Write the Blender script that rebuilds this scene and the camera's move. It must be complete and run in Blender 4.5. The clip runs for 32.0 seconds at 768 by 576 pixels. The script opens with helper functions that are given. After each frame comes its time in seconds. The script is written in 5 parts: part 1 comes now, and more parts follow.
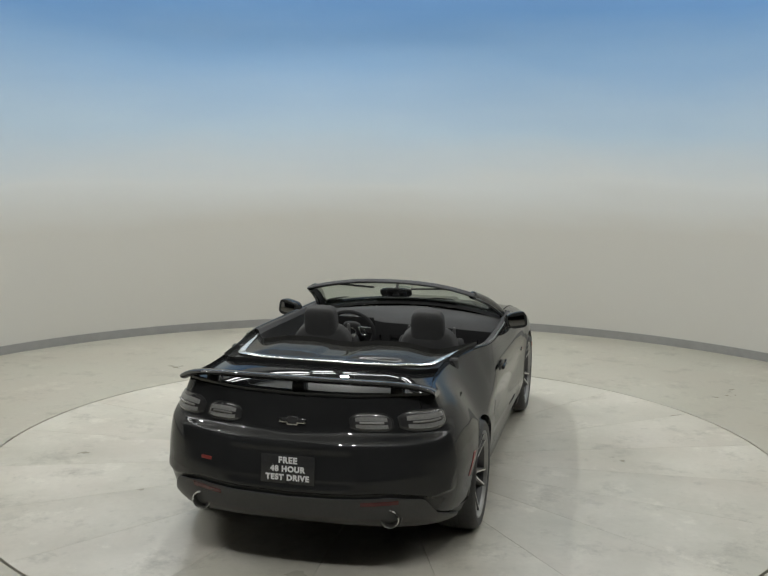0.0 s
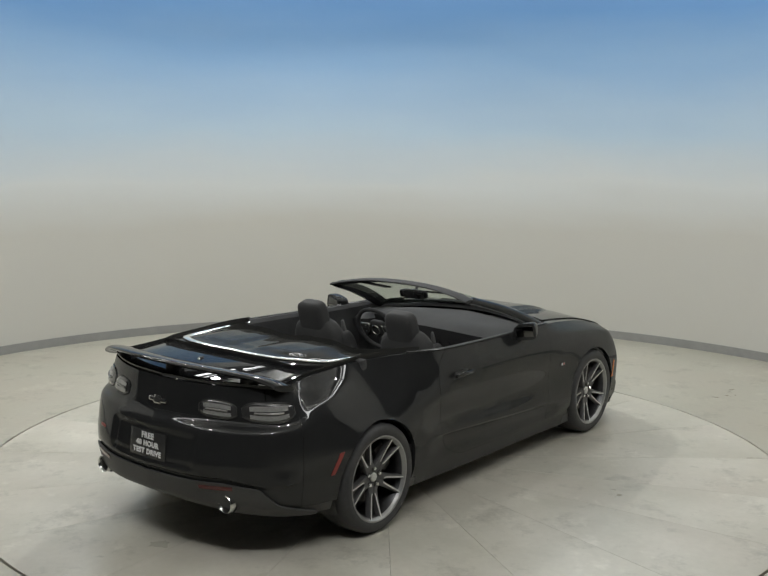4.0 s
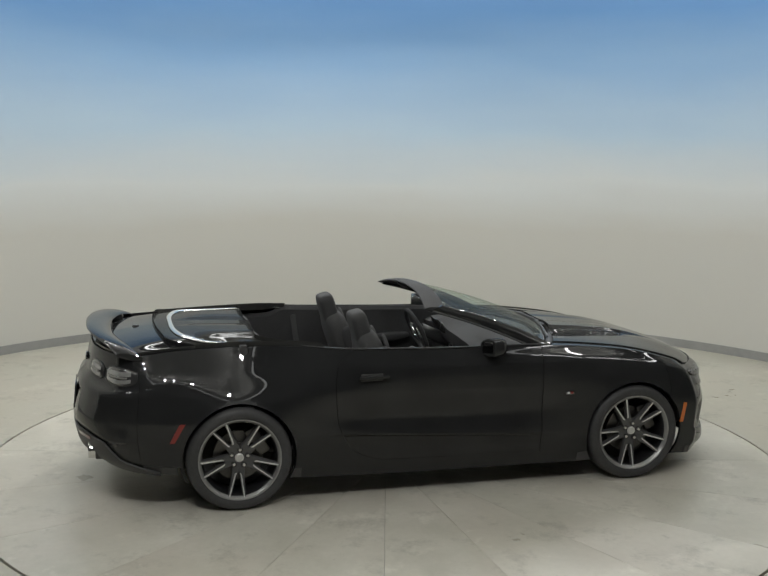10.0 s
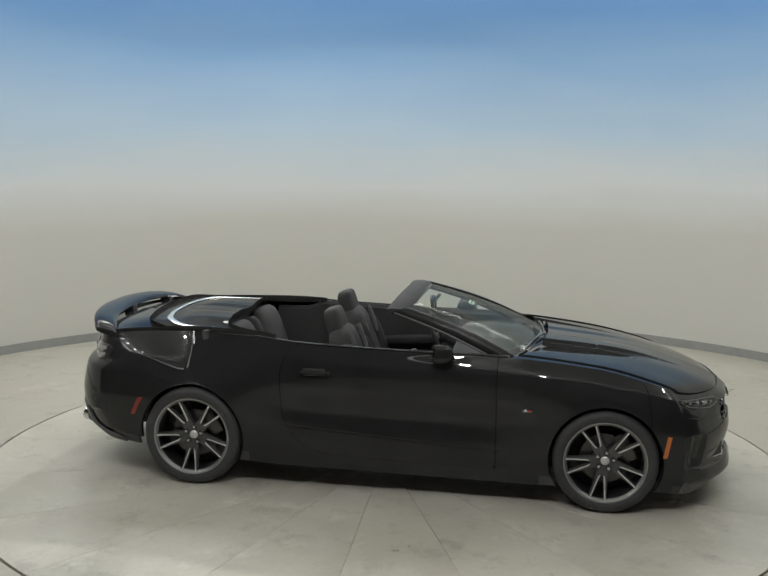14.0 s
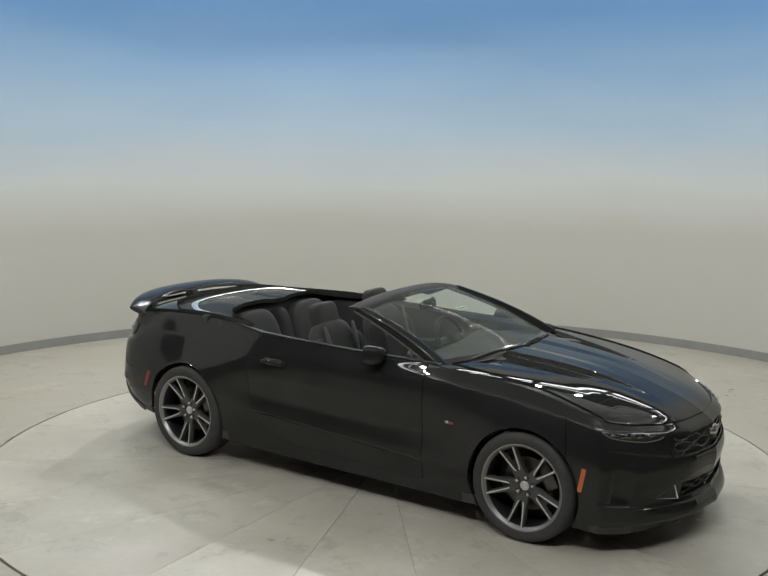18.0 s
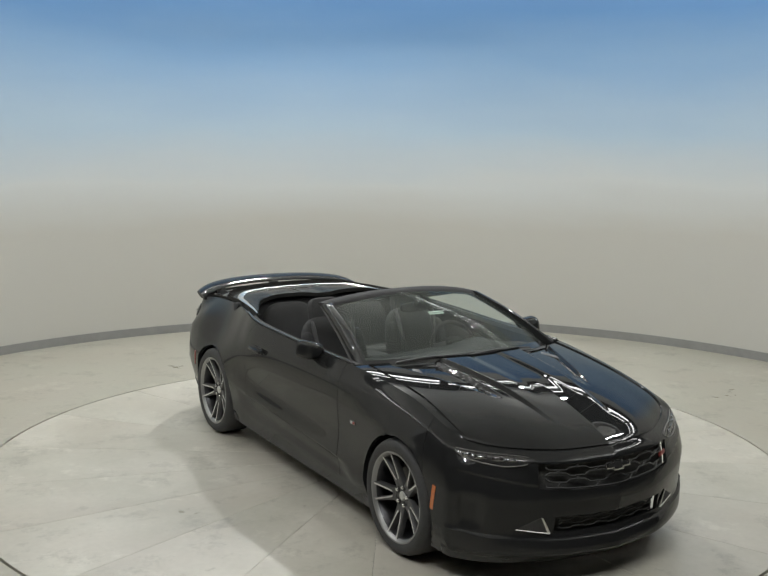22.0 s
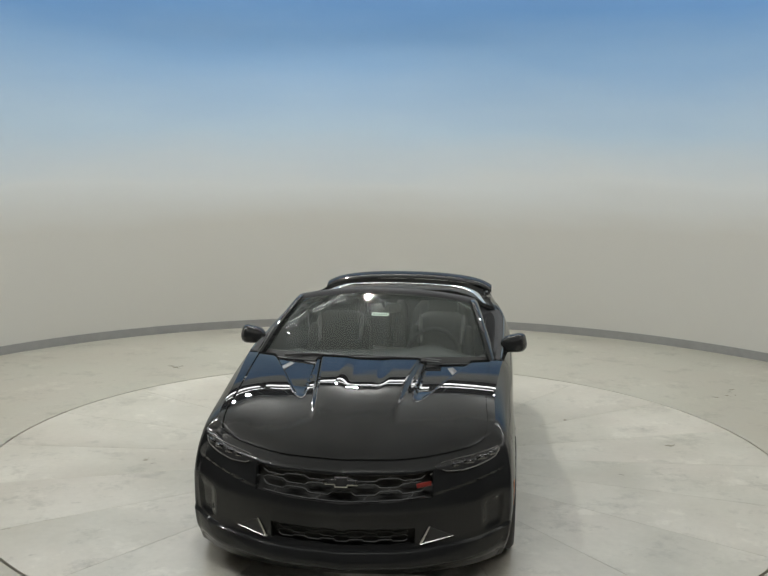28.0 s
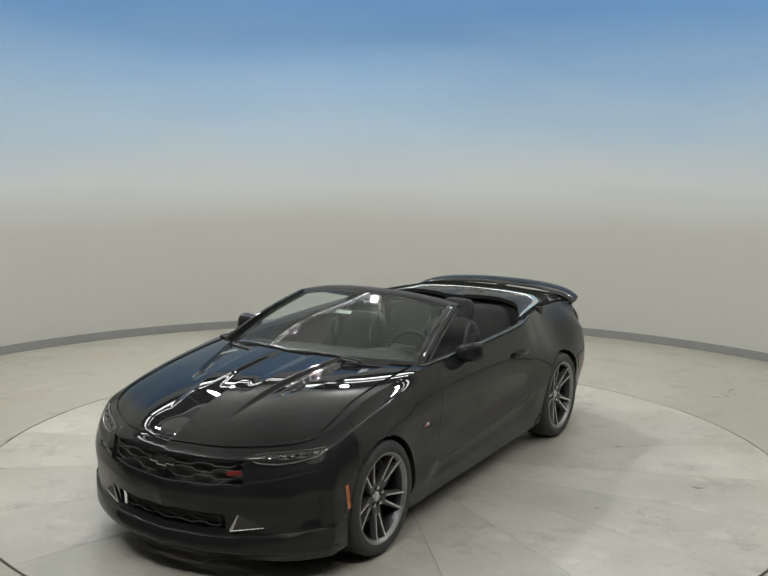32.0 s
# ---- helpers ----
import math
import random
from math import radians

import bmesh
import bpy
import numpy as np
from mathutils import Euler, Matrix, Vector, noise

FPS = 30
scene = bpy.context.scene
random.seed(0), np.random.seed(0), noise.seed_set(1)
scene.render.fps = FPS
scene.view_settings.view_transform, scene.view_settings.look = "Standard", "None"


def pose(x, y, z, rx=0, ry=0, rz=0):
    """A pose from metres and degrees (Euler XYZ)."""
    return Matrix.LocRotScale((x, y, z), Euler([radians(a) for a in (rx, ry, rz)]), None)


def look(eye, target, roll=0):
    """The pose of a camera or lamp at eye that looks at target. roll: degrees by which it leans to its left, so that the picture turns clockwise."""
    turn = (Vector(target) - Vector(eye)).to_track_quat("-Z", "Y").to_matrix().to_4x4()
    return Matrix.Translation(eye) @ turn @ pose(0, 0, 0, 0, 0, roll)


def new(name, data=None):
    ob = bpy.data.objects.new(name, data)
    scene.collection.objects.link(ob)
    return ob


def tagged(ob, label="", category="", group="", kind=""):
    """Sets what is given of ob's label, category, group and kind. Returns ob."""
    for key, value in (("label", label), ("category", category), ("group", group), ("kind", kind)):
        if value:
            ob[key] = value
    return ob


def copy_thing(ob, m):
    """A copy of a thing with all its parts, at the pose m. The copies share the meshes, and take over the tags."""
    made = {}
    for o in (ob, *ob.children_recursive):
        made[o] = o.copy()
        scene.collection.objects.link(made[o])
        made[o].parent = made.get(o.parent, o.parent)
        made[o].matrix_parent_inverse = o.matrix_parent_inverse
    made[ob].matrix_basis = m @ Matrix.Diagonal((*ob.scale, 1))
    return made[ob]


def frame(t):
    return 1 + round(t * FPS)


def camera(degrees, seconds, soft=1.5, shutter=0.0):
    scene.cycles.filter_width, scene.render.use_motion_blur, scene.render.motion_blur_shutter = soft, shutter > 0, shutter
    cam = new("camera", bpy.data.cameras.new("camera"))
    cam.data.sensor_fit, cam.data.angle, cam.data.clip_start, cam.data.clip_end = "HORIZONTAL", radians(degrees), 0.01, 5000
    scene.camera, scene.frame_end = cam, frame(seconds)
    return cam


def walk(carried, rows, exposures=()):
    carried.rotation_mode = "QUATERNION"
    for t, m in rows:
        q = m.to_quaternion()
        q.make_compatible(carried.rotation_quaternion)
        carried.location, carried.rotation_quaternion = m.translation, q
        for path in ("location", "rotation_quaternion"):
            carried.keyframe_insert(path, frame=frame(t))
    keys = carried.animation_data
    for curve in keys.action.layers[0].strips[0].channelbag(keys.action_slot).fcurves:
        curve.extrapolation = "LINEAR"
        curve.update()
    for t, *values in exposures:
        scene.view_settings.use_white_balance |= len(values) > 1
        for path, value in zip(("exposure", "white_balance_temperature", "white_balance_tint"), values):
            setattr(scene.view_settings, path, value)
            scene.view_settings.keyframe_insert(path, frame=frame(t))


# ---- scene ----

# ---------------------------------------------------------------- camera
cam = camera(40.43, 32.0)
EYE = (0.0, -7.661, 2.502)
AIM = (-0.0270, -0.000, 1.292)
walk(cam, [(0, look(EYE, AIM, 0.742)), (32.0, look(EYE, AIM, 0.742))])

# turntable: axis at the origin, turning clockwise at an even pace
TURN_START, TURN_RATE = 76.65, -6.154
CAR_X, CAR_Y = 0.192, 0.014
TABLE_R, DRUM_R, DRUM_X, DRUM_Y = 2.965, 5.435, 0.084, -0.211


def turn_at(t):
    return TURN_START + TURN_RATE * t


# ---------------------------------------------------------------- world and light
world = bpy.data.worlds.new("dark_hall")
scene.world = world
world.use_nodes = True
world.node_tree.nodes["Background"].inputs[0].default_value = (0.02, 0.02, 0.022, 1)
world.node_tree.nodes["Background"].inputs[1].default_value = 0.3
scene.view_settings.exposure = 0.0

TUBE_R, TUBE_Z, TUBE_W, UP_W = 5.12, 4.66, 5.3, 5.6
TUBE_ANGLES = [90 + 17.0 * k for k in range(-7, 8)]
# angle round the drum, watts: narrow ones over the car, the strongest at the back; broad ones over the opening light the far wall
SPOTS = [(98, 92.0), (124, 34.0), (131, 20.0), (62, 30.0), (50, 16.0), (165, 13.0), (15, 7.0), (195, 8.0), (212, 8.0), (345, 3.0)]
FLOODS = [(254, 32.0), (264, 32.0), (283, 27.0)]
SPOT_R, SPOT_Z = 4.70, 4.90


def lamp_at(name, m, watts, sx, sy, colour, spread=180.0):
    d = bpy.data.lights.new(name, "AREA")
    d.shape, d.size, d.size_y, d.energy, d.color = "RECTANGLE", sx, sy, watts, colour
    d.spread = radians(spread)
    ob = new(name, d)
    ob.matrix_world = m
    return ob


def polar(r, deg, z=0.0):
    a = radians(deg)
    return Vector((DRUM_X + r * math.cos(a), DRUM_Y + r * math.sin(a), z))


for k, a in enumerate(TUBE_ANGLES):
    lamp_at("tube_light", look(polar(TUBE_R, a, TUBE_Z - 0.06), polar(TUBE_R - 3.0, a, 0.3)), TUBE_W, 1.36, 0.09, (0.950, 0.965, 0.952))
for a, w in SPOTS:
    lamp_at("spot_light", look(polar(SPOT_R, a, SPOT_Z - 0.08), polar(0.9, a + 180, 0.0)), w, 0.13, 0.13, (0.955, 0.96, 0.948), 155.0)
for a, w in FLOODS:
    lamp_at("flood_light", look(polar(SPOT_R, a, SPOT_Z - 0.08), polar(0.6, a + 180, 0.2)), w, 0.13, 0.13, (0.955, 0.96, 0.948))

# the tubes over the wide opening are dimmer
WASH_ANGLES = [270 + 17.0 * k for k in range(-4, 5)]
for a in WASH_ANGLES:
    lamp_at("tube_light", look(polar(TUBE_R - 0.12, a, TUBE_Z - 0.06), polar(TUBE_R - 3.0, a, 0.3)), 0.8, 1.36, 0.06, (0.950, 0.965, 0.952))
# fill lamps added above every tube only to brighten the ceiling
for a in TUBE_ANGLES + WASH_ANGLES:
    lamp_at("ceiling_fill_light", look(polar(TUBE_R - 0.12, a, TUBE_Z + 0.08), polar(TUBE_R - 1.5, a, 5.7)), UP_W, 1.36, 0.09, (0.950, 0.965, 0.952))

# ---------------------------------------------------------------- materials


def mat(name, colour, rough=0.5, metal=0.0, coat=0.0, coat_rough=0.03, noise_scale=0.0, amount=0.0, bump=0.0, bump_scale=60.0,
        spec=0.5, rough_var=0.0, second=None, second_scale=3.0):
    """A principled material with colour variation at two scales and fine relief."""
    m = bpy.data.materials.new(name)
    m.use_nodes = True
    nt = m.node_tree
    b = nt.nodes["Principled BSDF"]
    b.inputs["Base Color"].default_value = (*colour, 1)
    b.inputs["Roughness"].default_value = rough
    b.inputs["Metallic"].default_value = metal
    b.inputs["Coat Weight"].default_value = coat
    b.inputs["Coat Roughness"].default_value = coat_rough
    b.inputs["Specular IOR Level"].default_value = spec
    tc = nt.nodes.new("ShaderNodeTexCoord")
    if amount > 0:
        n1 = nt.nodes.new("ShaderNodeTexNoise")
        n1.inputs["Scale"].default_value, n1.inputs["Detail"].default_value = noise_scale, 6
        nt.links.new(tc.outputs["Object"], n1.inputs["Vector"])
        n2 = nt.nodes.new("ShaderNodeTexNoise")
        n2.inputs["Scale"].default_value, n2.inputs["Detail"].default_value = second_scale, 4
        nt.links.new(tc.outputs["Object"], n2.inputs["Vector"])
        add = nt.nodes.new("ShaderNodeMath")
        add.operation = "ADD"
        nt.links.new(n1.outputs["Fac"], add.inputs[0])
        nt.links.new(n2.outputs["Fac"], add.inputs[1])
        mr = nt.nodes.new("ShaderNodeMapRange")
        mr.inputs["From Min"].default_value, mr.inputs["From Max"].default_value = 0.65, 1.35
        nt.links.new(add.outputs[0], mr.inputs["Value"])
        mix = nt.nodes.new("ShaderNodeMix")
        mix.data_type = "RGBA"
        lo = second or tuple(c * (1 - amount) for c in colour)
        mix.inputs[6].default_value = (*lo, 1)
        mix.inputs[7].default_value = (*[min(1, c * (1 + amount * 0.6)) for c in colour], 1)
        nt.links.new(mr.outputs["Result"], mix.inputs[0])
        nt.links.new(mix.outputs[2], b.inputs["Base Color"])
        if rough_var > 0:
            r2 = nt.nodes.new("ShaderNodeMapRange")
            r2.inputs["From Min"].default_value, r2.inputs["From Max"].default_value = 0.3, 0.7
            r2.inputs["To Min"].default_value, r2.inputs["To Max"].default_value = rough - rough_var, rough + rough_var
            nt.links.new(n2.outputs["Fac"], r2.inputs["Value"])
            nt.links.new(r2.outputs["Result"], b.inputs["Roughness"])
    if bump > 0:
        n3 = nt.nodes.new("ShaderNodeTexNoise")
        n3.inputs["Scale"].default_value, n3.inputs["Detail"].default_value = bump_scale, 5
        nt.links.new(tc.outputs["Object"], n3.inputs["Vector"])
        bp = nt.nodes.new("ShaderNodeBump")
        bp.inputs["Strength"].default_value, bp.inputs["Distance"].default_value = 1.0, bump
        nt.links.new(n3.outputs["Fac"], bp.inputs["Height"])
        nt.links.new(bp.outputs["Normal"], b.inputs["Normal"])
    return m


def glass(name, tint, haze=0.015):
    """Thin clear sheet: see-through under a faint pale veil that stands in for reflected haze, with a mirror gloss that
    grows towards grazing views.
    """
    m = bpy.data.materials.new(name)
    m.use_nodes = True
    nt = m.node_tree
    nt.nodes.remove(nt.nodes["Principled BSDF"])
    out = nt.nodes["Material Output"]
    tr = nt.nodes.new("ShaderNodeBsdfTransparent")
    tr.inputs[0].default_value = (*tint, 1)
    gl = nt.nodes.new("ShaderNodeBsdfGlossy")
    gl.inputs["Roughness"].default_value = 0.01
    lw = nt.nodes.new("ShaderNodeLayerWeight")
    lw.inputs["Blend"].default_value = 0.5
    steep = nt.nodes.new("ShaderNodeMath")
    steep.operation = "POWER"
    steep.inputs[1].default_value = 5.0
    nt.links.new(lw.outputs["Facing"], steep.inputs[0])
    fr = nt.nodes.new("ShaderNodeMapRange")
    fr.inputs["To Min"].default_value, fr.inputs["To Max"].default_value = 0.008, 0.35
    nt.links.new(steep.outputs[0], fr.inputs["Value"])
    # haze put into the colour: pale diffuse layer in place of the ceiling's reflection
    veil = nt.nodes.new("ShaderNodeBsdfDiffuse")
    veil.inputs[0].default_value = (0.5, 0.55, 0.5, 1)
    film = nt.nodes.new("ShaderNodeMixShader")
    film.inputs[0].default_value = haze
    nt.links.new(tr.outputs[0], film.inputs[1])
    nt.links.new(veil.outputs[0], film.inputs[2])
    mx = nt.nodes.new("ShaderNodeMixShader")
    nt.links.new(fr.outputs[0], mx.inputs[0])
    nt.links.new(film.outputs[0], mx.inputs[1])
    nt.links.new(gl.outputs[0], mx.inputs[2])
    nt.links.new(mx.outputs[0], out.inputs[0])
    return m


PAINT = mat("black_paint", (0.0235, 0.0242, 0.0247), 0.5, 0.0, 0.80, 0.008, 900, 0.25, spec=0.0)
COVER_PAINT = mat("gloss_black_cover", (0.038, 0.038, 0.036), 0.6, 0.0, 0.40, 0.02, 300, 0.25, spec=0.0)
BLACK_TRIM = mat("satin_black_trim", (0.055, 0.055, 0.055), 0.45, noise_scale=80, amount=0.25, bump=0.0004, bump_scale=400)
GLOSS_BLACK = mat("gloss_black", (0.042, 0.042, 0.042), 0.12, noise_scale=60, amount=0.2)
UNDER = mat("black_underbody", (0.06, 0.06, 0.058), 0.8, noise_scale=20, amount=0.3)
RUBBER = mat("tyre_rubber", (0.05, 0.05, 0.051), 0.62, noise_scale=40, amount=0.25, bump=0.0008, bump_scale=120)
ALLOY = mat("machined_alloy", (0.72, 0.72, 0.70), 0.36, 0.55, noise_scale=120, amount=0.12)
ALLOY_MID = mat("satin_grey_alloy", (0.125, 0.125, 0.126), 0.42, 0.55, noise_scale=90, amount=0.12)
RIM_EDGE = mat("brushed_rim_edge", (0.34, 0.34, 0.335), 0.36, 0.65, noise_scale=100, amount=0.12)
ALLOY_DARK = mat("dark_grey_alloy", (0.10, 0.10, 0.105), 0.4, 0.9, noise_scale=60, amount=0.2)
CHROME = mat("chrome", (0.75, 0.75, 0.75), 0.08, 1.0, noise_scale=40, amount=0.06)
BRIGHT = mat("satin_bright_trim", (0.72, 0.72, 0.70), 0.22, 1.0, noise_scale=60, amount=0.08)
DARK_CHROME = mat("dark_chrome", (0.36, 0.36, 0.37), 0.18, 1.0, noise_scale=60, amount=0.1)
STEEL = mat("brake_steel", (0.16, 0.155, 0.15), 0.42, 1.0, noise_scale=90, amount=0.2)
CLOTH = mat("charcoal_seat_cloth", (0.048, 0.048, 0.048), 0.9, noise_scale=180, amount=0.35, bump=0.0003, bump_scale=500)
LEATHERETTE = mat("black_soft_plastic", (0.046, 0.046, 0.047), 0.8, noise_scale=120, amount=0.25, spec=0.2, bump=0.0003, bump_scale=600)
PALE_TRIM = mat("grey_seat_insert", (0.12, 0.12, 0.12), 0.8, noise_scale=90, amount=0.2)
CARPET = mat("black_carpet", (0.06, 0.06, 0.06), 0.95, noise_scale=200, amount=0.4, bump=0.002, bump_scale=700)
AMBER = mat("amber_lens", (0.62, 0.16, 0.03), 0.18, coat=0.6, noise_scale=60, amount=0.12)
RED_LENS = mat("red_lens", (0.09, 0.008, 0.009), 0.16, coat=0.6, noise_scale=60, amount=0.15)
RED_MARK = mat("red_badge", (0.26, 0.035, 0.028), 0.3, noise_scale=60, amount=0.1)
SMOKE_LENS = mat("smoked_clear_lens", (0.06, 0.06, 0.06), 0.07, 0.3, 1.0, 0.01, 50, 0.25)
LENS_BAR = mat("pale_light_bar", (0.28, 0.275, 0.26), 0.25, 0.3, noise_scale=50, amount=0.15)
PALE_LENS = mat("pale_ribbed_lens", (0.34, 0.34, 0.33), 0.14, 0.2, 1.0, 0.02, 140, 0.35)
WHITE_PAINT = mat("white_print", (0.78, 0.78, 0.78), 0.5, noise_scale=80, amount=0.06)
STICKER = mat("pale_green_sticker", (0.55, 0.68, 0.58), 0.6, noise_scale=60, amount=0.08)
INK = mat("dark_ink", (0.05, 0.08, 0.06), 0.6, noise_scale=60, amount=0.08)
WINDSHIELD = glass("windshield_glass", (0.80, 0.86, 0.81), 0.075)
LAMP_GLASS = glass("lamp_cover_glass", (0.92, 0.92, 0.92), 0.0)
MIRROR = mat("mirror_silver", (0.16, 0.16, 0.16), 0.02, 1.0, noise_scale=20, amount=0.02)

# ---------------------------------------------------------------- building helpers


def mesh_ob(name, verts, faces, material, parent=None, smooth=30, label=""):
    """ONE mesh object from lists of corners and faces, smooth up to that many degrees."""
    me = bpy.data.meshes.new(name)
    me.from_pydata([tuple(v) for v in verts], [], [tuple(f) for f in faces])
    me.materials.append(material)
    if smooth:
        me.polygons.foreach_set("use_smooth", [True] * len(me.polygons))
        me.set_sharp_from_angle(angle=radians(smooth))
    me.update()
    ob = new(name, me)
    if parent is not None:
        ob.parent = parent
    if label:
        ob["label"] = label
    return ob


def part(name, bm, material, parent=None, label="", smooth=30):
    """Links a bmesh as ONE mesh object under a thing or a part."""
    bmesh.ops.recalc_face_normals(bm, faces=bm.faces[:])
    me = bpy.data.meshes.new(name)
    bm.to_mesh(me)
    bm.free()
    me.materials.append(material)
    if smooth:
        me.polygons.foreach_set("use_smooth", [True] * len(me.polygons))
        me.set_sharp_from_angle(angle=radians(smooth))
    ob = new(name, me)
    if parent is not None:
        ob.parent = parent
    if label:
        ob["label"] = label
    return ob


def box(bm, size, m=None, bevel=0.0, segs=2):
    """Adds a block with rounded edges, at the pose m."""
    out = bmesh.ops.create_cube(bm, size=1.0, matrix=(m or Matrix()) @ Matrix.Diagonal((*size, 1)))
    if bevel > 0:
        vs = set(out["verts"])
        es = [e for e in bm.edges if e.verts[0] in vs and e.verts[1] in vs]
        bmesh.ops.bevel(bm, geom=es, offset=bevel, segments=segs, affect="EDGES", profile=0.5)


def block(size, m=None, bevel=0.0, segs=2):
    bm = bmesh.new()
    box(bm, size, m, bevel, segs)
    return bm


def revolve(profile, n=48, m=None, a0=0.0, a1=360.0):
    """A bmesh turned round the local y axis from (radius, y) pairs."""
    bm = bmesh.new()
    full = abs(a1 - a0) >= 359.9
    rings = []
    for k in range(n if full else n + 1):
        a = radians(a0 + (a1 - a0) * k / n)
        rings.append([bm.verts.new((r * math.cos(a), y, r * math.sin(a))) for r, y in profile])
    cnt = len(rings)
    for k in range(n):
        p, q = rings[k], rings[(k + 1) % cnt]
        for j in range(len(profile) - 1):
            bm.faces.new((p[j], q[j], q[j + 1], p[j + 1]))
    bmesh.ops.remove_doubles(bm, verts=bm.verts[:], dist=1e-6)
    if m is not None:
        bmesh.ops.transform(bm, matrix=m, verts=bm.verts[:])
    return bm


def sweep(path, sections, closed=True, caps=True):
    """Verts and faces of a tube: path points, and for each one a ring of points (already placed)."""
    n, k = len(sections), len(sections[0])
    verts = [p for s in sections for p in s]
    faces = []
    for i in range(n - 1):
        for j in range(k if closed else k - 1):
            a, b = i * k + j, i * k + (j + 1) % k
            faces.append((a, b, b + k, a + k))
    if caps and closed:
        faces.append(tuple(range(k))[::-1])
        faces.append(tuple(range((n - 1) * k, n * k)))
    return verts, faces


def tube(path, r, n=8, flat=1.0, up=(0, 0, 1)):
    """Verts and faces of a round bar along path; r is one radius or one for each point; flat squeezes it along up."""
    pts = [Vector(p) for p in path]
    secs = []
    for i, p in enumerate(pts):
        d = (pts[min(i + 1, len(pts) - 1)] - pts[max(i - 1, 0)]).normalized()
        side = d.cross(Vector(up)).normalized()
        top = side.cross(d).normalized()
        rr = r[i] if isinstance(r, (list, tuple)) else r
        secs.append([p + side * (rr * math.cos(2 * math.pi * j / n)) + top * (rr * flat * math.sin(2 * math.pi * j / n)) for j in range(n)])
    return sweep(pts, secs)


def fix_normals(ob):
    bm = bmesh.new()
    bm.from_mesh(ob.data)
    bmesh.ops.recalc_face_normals(bm, faces=bm.faces[:])
    bm.to_mesh(ob.data)
    bm.free()
    return ob


def bar(name, path, r, material, parent, n=8, flat=1.0, label="", up=(0, 0, 1)):
    v, f = tube(path, r, n, flat, up)
    return fix_normals(mesh_ob(name, v, f, material, parent, 40, label))


def spline(points, n):
    """n points along a smooth curve through the given ones."""
    p = np.array(points, float)
    t = np.linspace(0, len(p) - 1, n)
    return catmull(p, t)


def catmull(p, t):
    """Catmull-Rom through p (first axis) at the parameters t."""
    p = np.asarray(p, float)
    k = len(p)
    i = np.clip(np.floor(t).astype(int), 0, k - 2)
    f = (t - i).reshape((-1,) + (1,) * (p.ndim - 1))
    ext = np.concatenate([[2 * p[0] - p[1]], p, [2 * p[-1] - p[-2]]])
    a, b, c, d = ext[i], ext[i + 1], ext[i + 2], ext[i + 3]
    return 0.5 * (2 * b + (c - a) * f + (2 * a - 5 * b + 4 * c - d) * f * f + (3 * b - a - 3 * c + d) * f ** 3)


def step01(a, b, x):
    f = np.clip((np.asarray(x, float) - a) / (b - a), 0, 1)
    return f * f * (3 - 2 * f)


def sheet(name, grid, material, parent, side=1, keep=None, lip=0.02, label="", smooth=28, arches=()):
    """A panel from a grid of points (rows, columns, 3), mirrored when side is -1. keep: which faces stay. arches: round wheel
    openings (x, z, radius), cut out with a clean edge. lip: the depth by which its edges turn in."""
    g = np.array(grid, float)
    nu, nv = g.shape[:2]
    keep = np.ones((nu - 1, nv - 1), bool) if keep is None else keep.copy()
    du, dv = np.gradient(g, axis=0), np.gradient(g, axis=1)
    nrm = np.cross(du, dv)
    nrm /= np.maximum(np.linalg.norm(nrm, axis=2, keepdims=True), 1e-9)
    for cx, cz, r in arches:
        d = np.hypot(g[..., 0] - cx, g[..., 2] - cz)
        ins = d < r
        keep &= ~(ins[:-1, :-1] & ins[1:, :-1] & ins[:-1, 1:] & ins[1:, 1:])
        f = np.where(ins, r / np.maximum(d, 1e-6), 1.0)
        g[..., 0] = cx + (g[..., 0] - cx) * f
        g[..., 2] = cz + (g[..., 2] - cz) * f
    m = np.array([1, side, 1])
    idx = np.arange(nu * nv).reshape(nu, nv)
    verts = (g * m).reshape(-1, 3).tolist()
    faces, count = [], {}
    for i, j in zip(*np.nonzero(keep)):
        q = [int(idx[i, j]), int(idx[i + 1, j]), int(idx[i + 1, j + 1]), int(idx[i, j + 1])]
        if side < 0:
            q.reverse()
        faces.append(q)
        for k in range(4):
            a, b = q[k], q[(k + 1) % 4]
            key = (min(a, b), max(a, b))
            count[key] = None if key in count else (a, b)
    if lip:
        inner = (g - nrm * lip) * m
        inner = inner.reshape(-1, 3)
        made = {}
        for e in count.values():
            if e is None:
                continue
            for v in e:
                if v not in made:
                    made[v] = len(verts)
                    verts.append(inner[v].tolist())
            a, b = e
            faces.append([b, a, made[a], made[b]])
    used = sorted({v for f in faces for v in f})
    remap = {v: k for k, v in enumerate(used)}
    return mesh_ob(name, [verts[v] for v in used], [[remap[v] for v in f] for f in faces], material, parent, smooth, label)


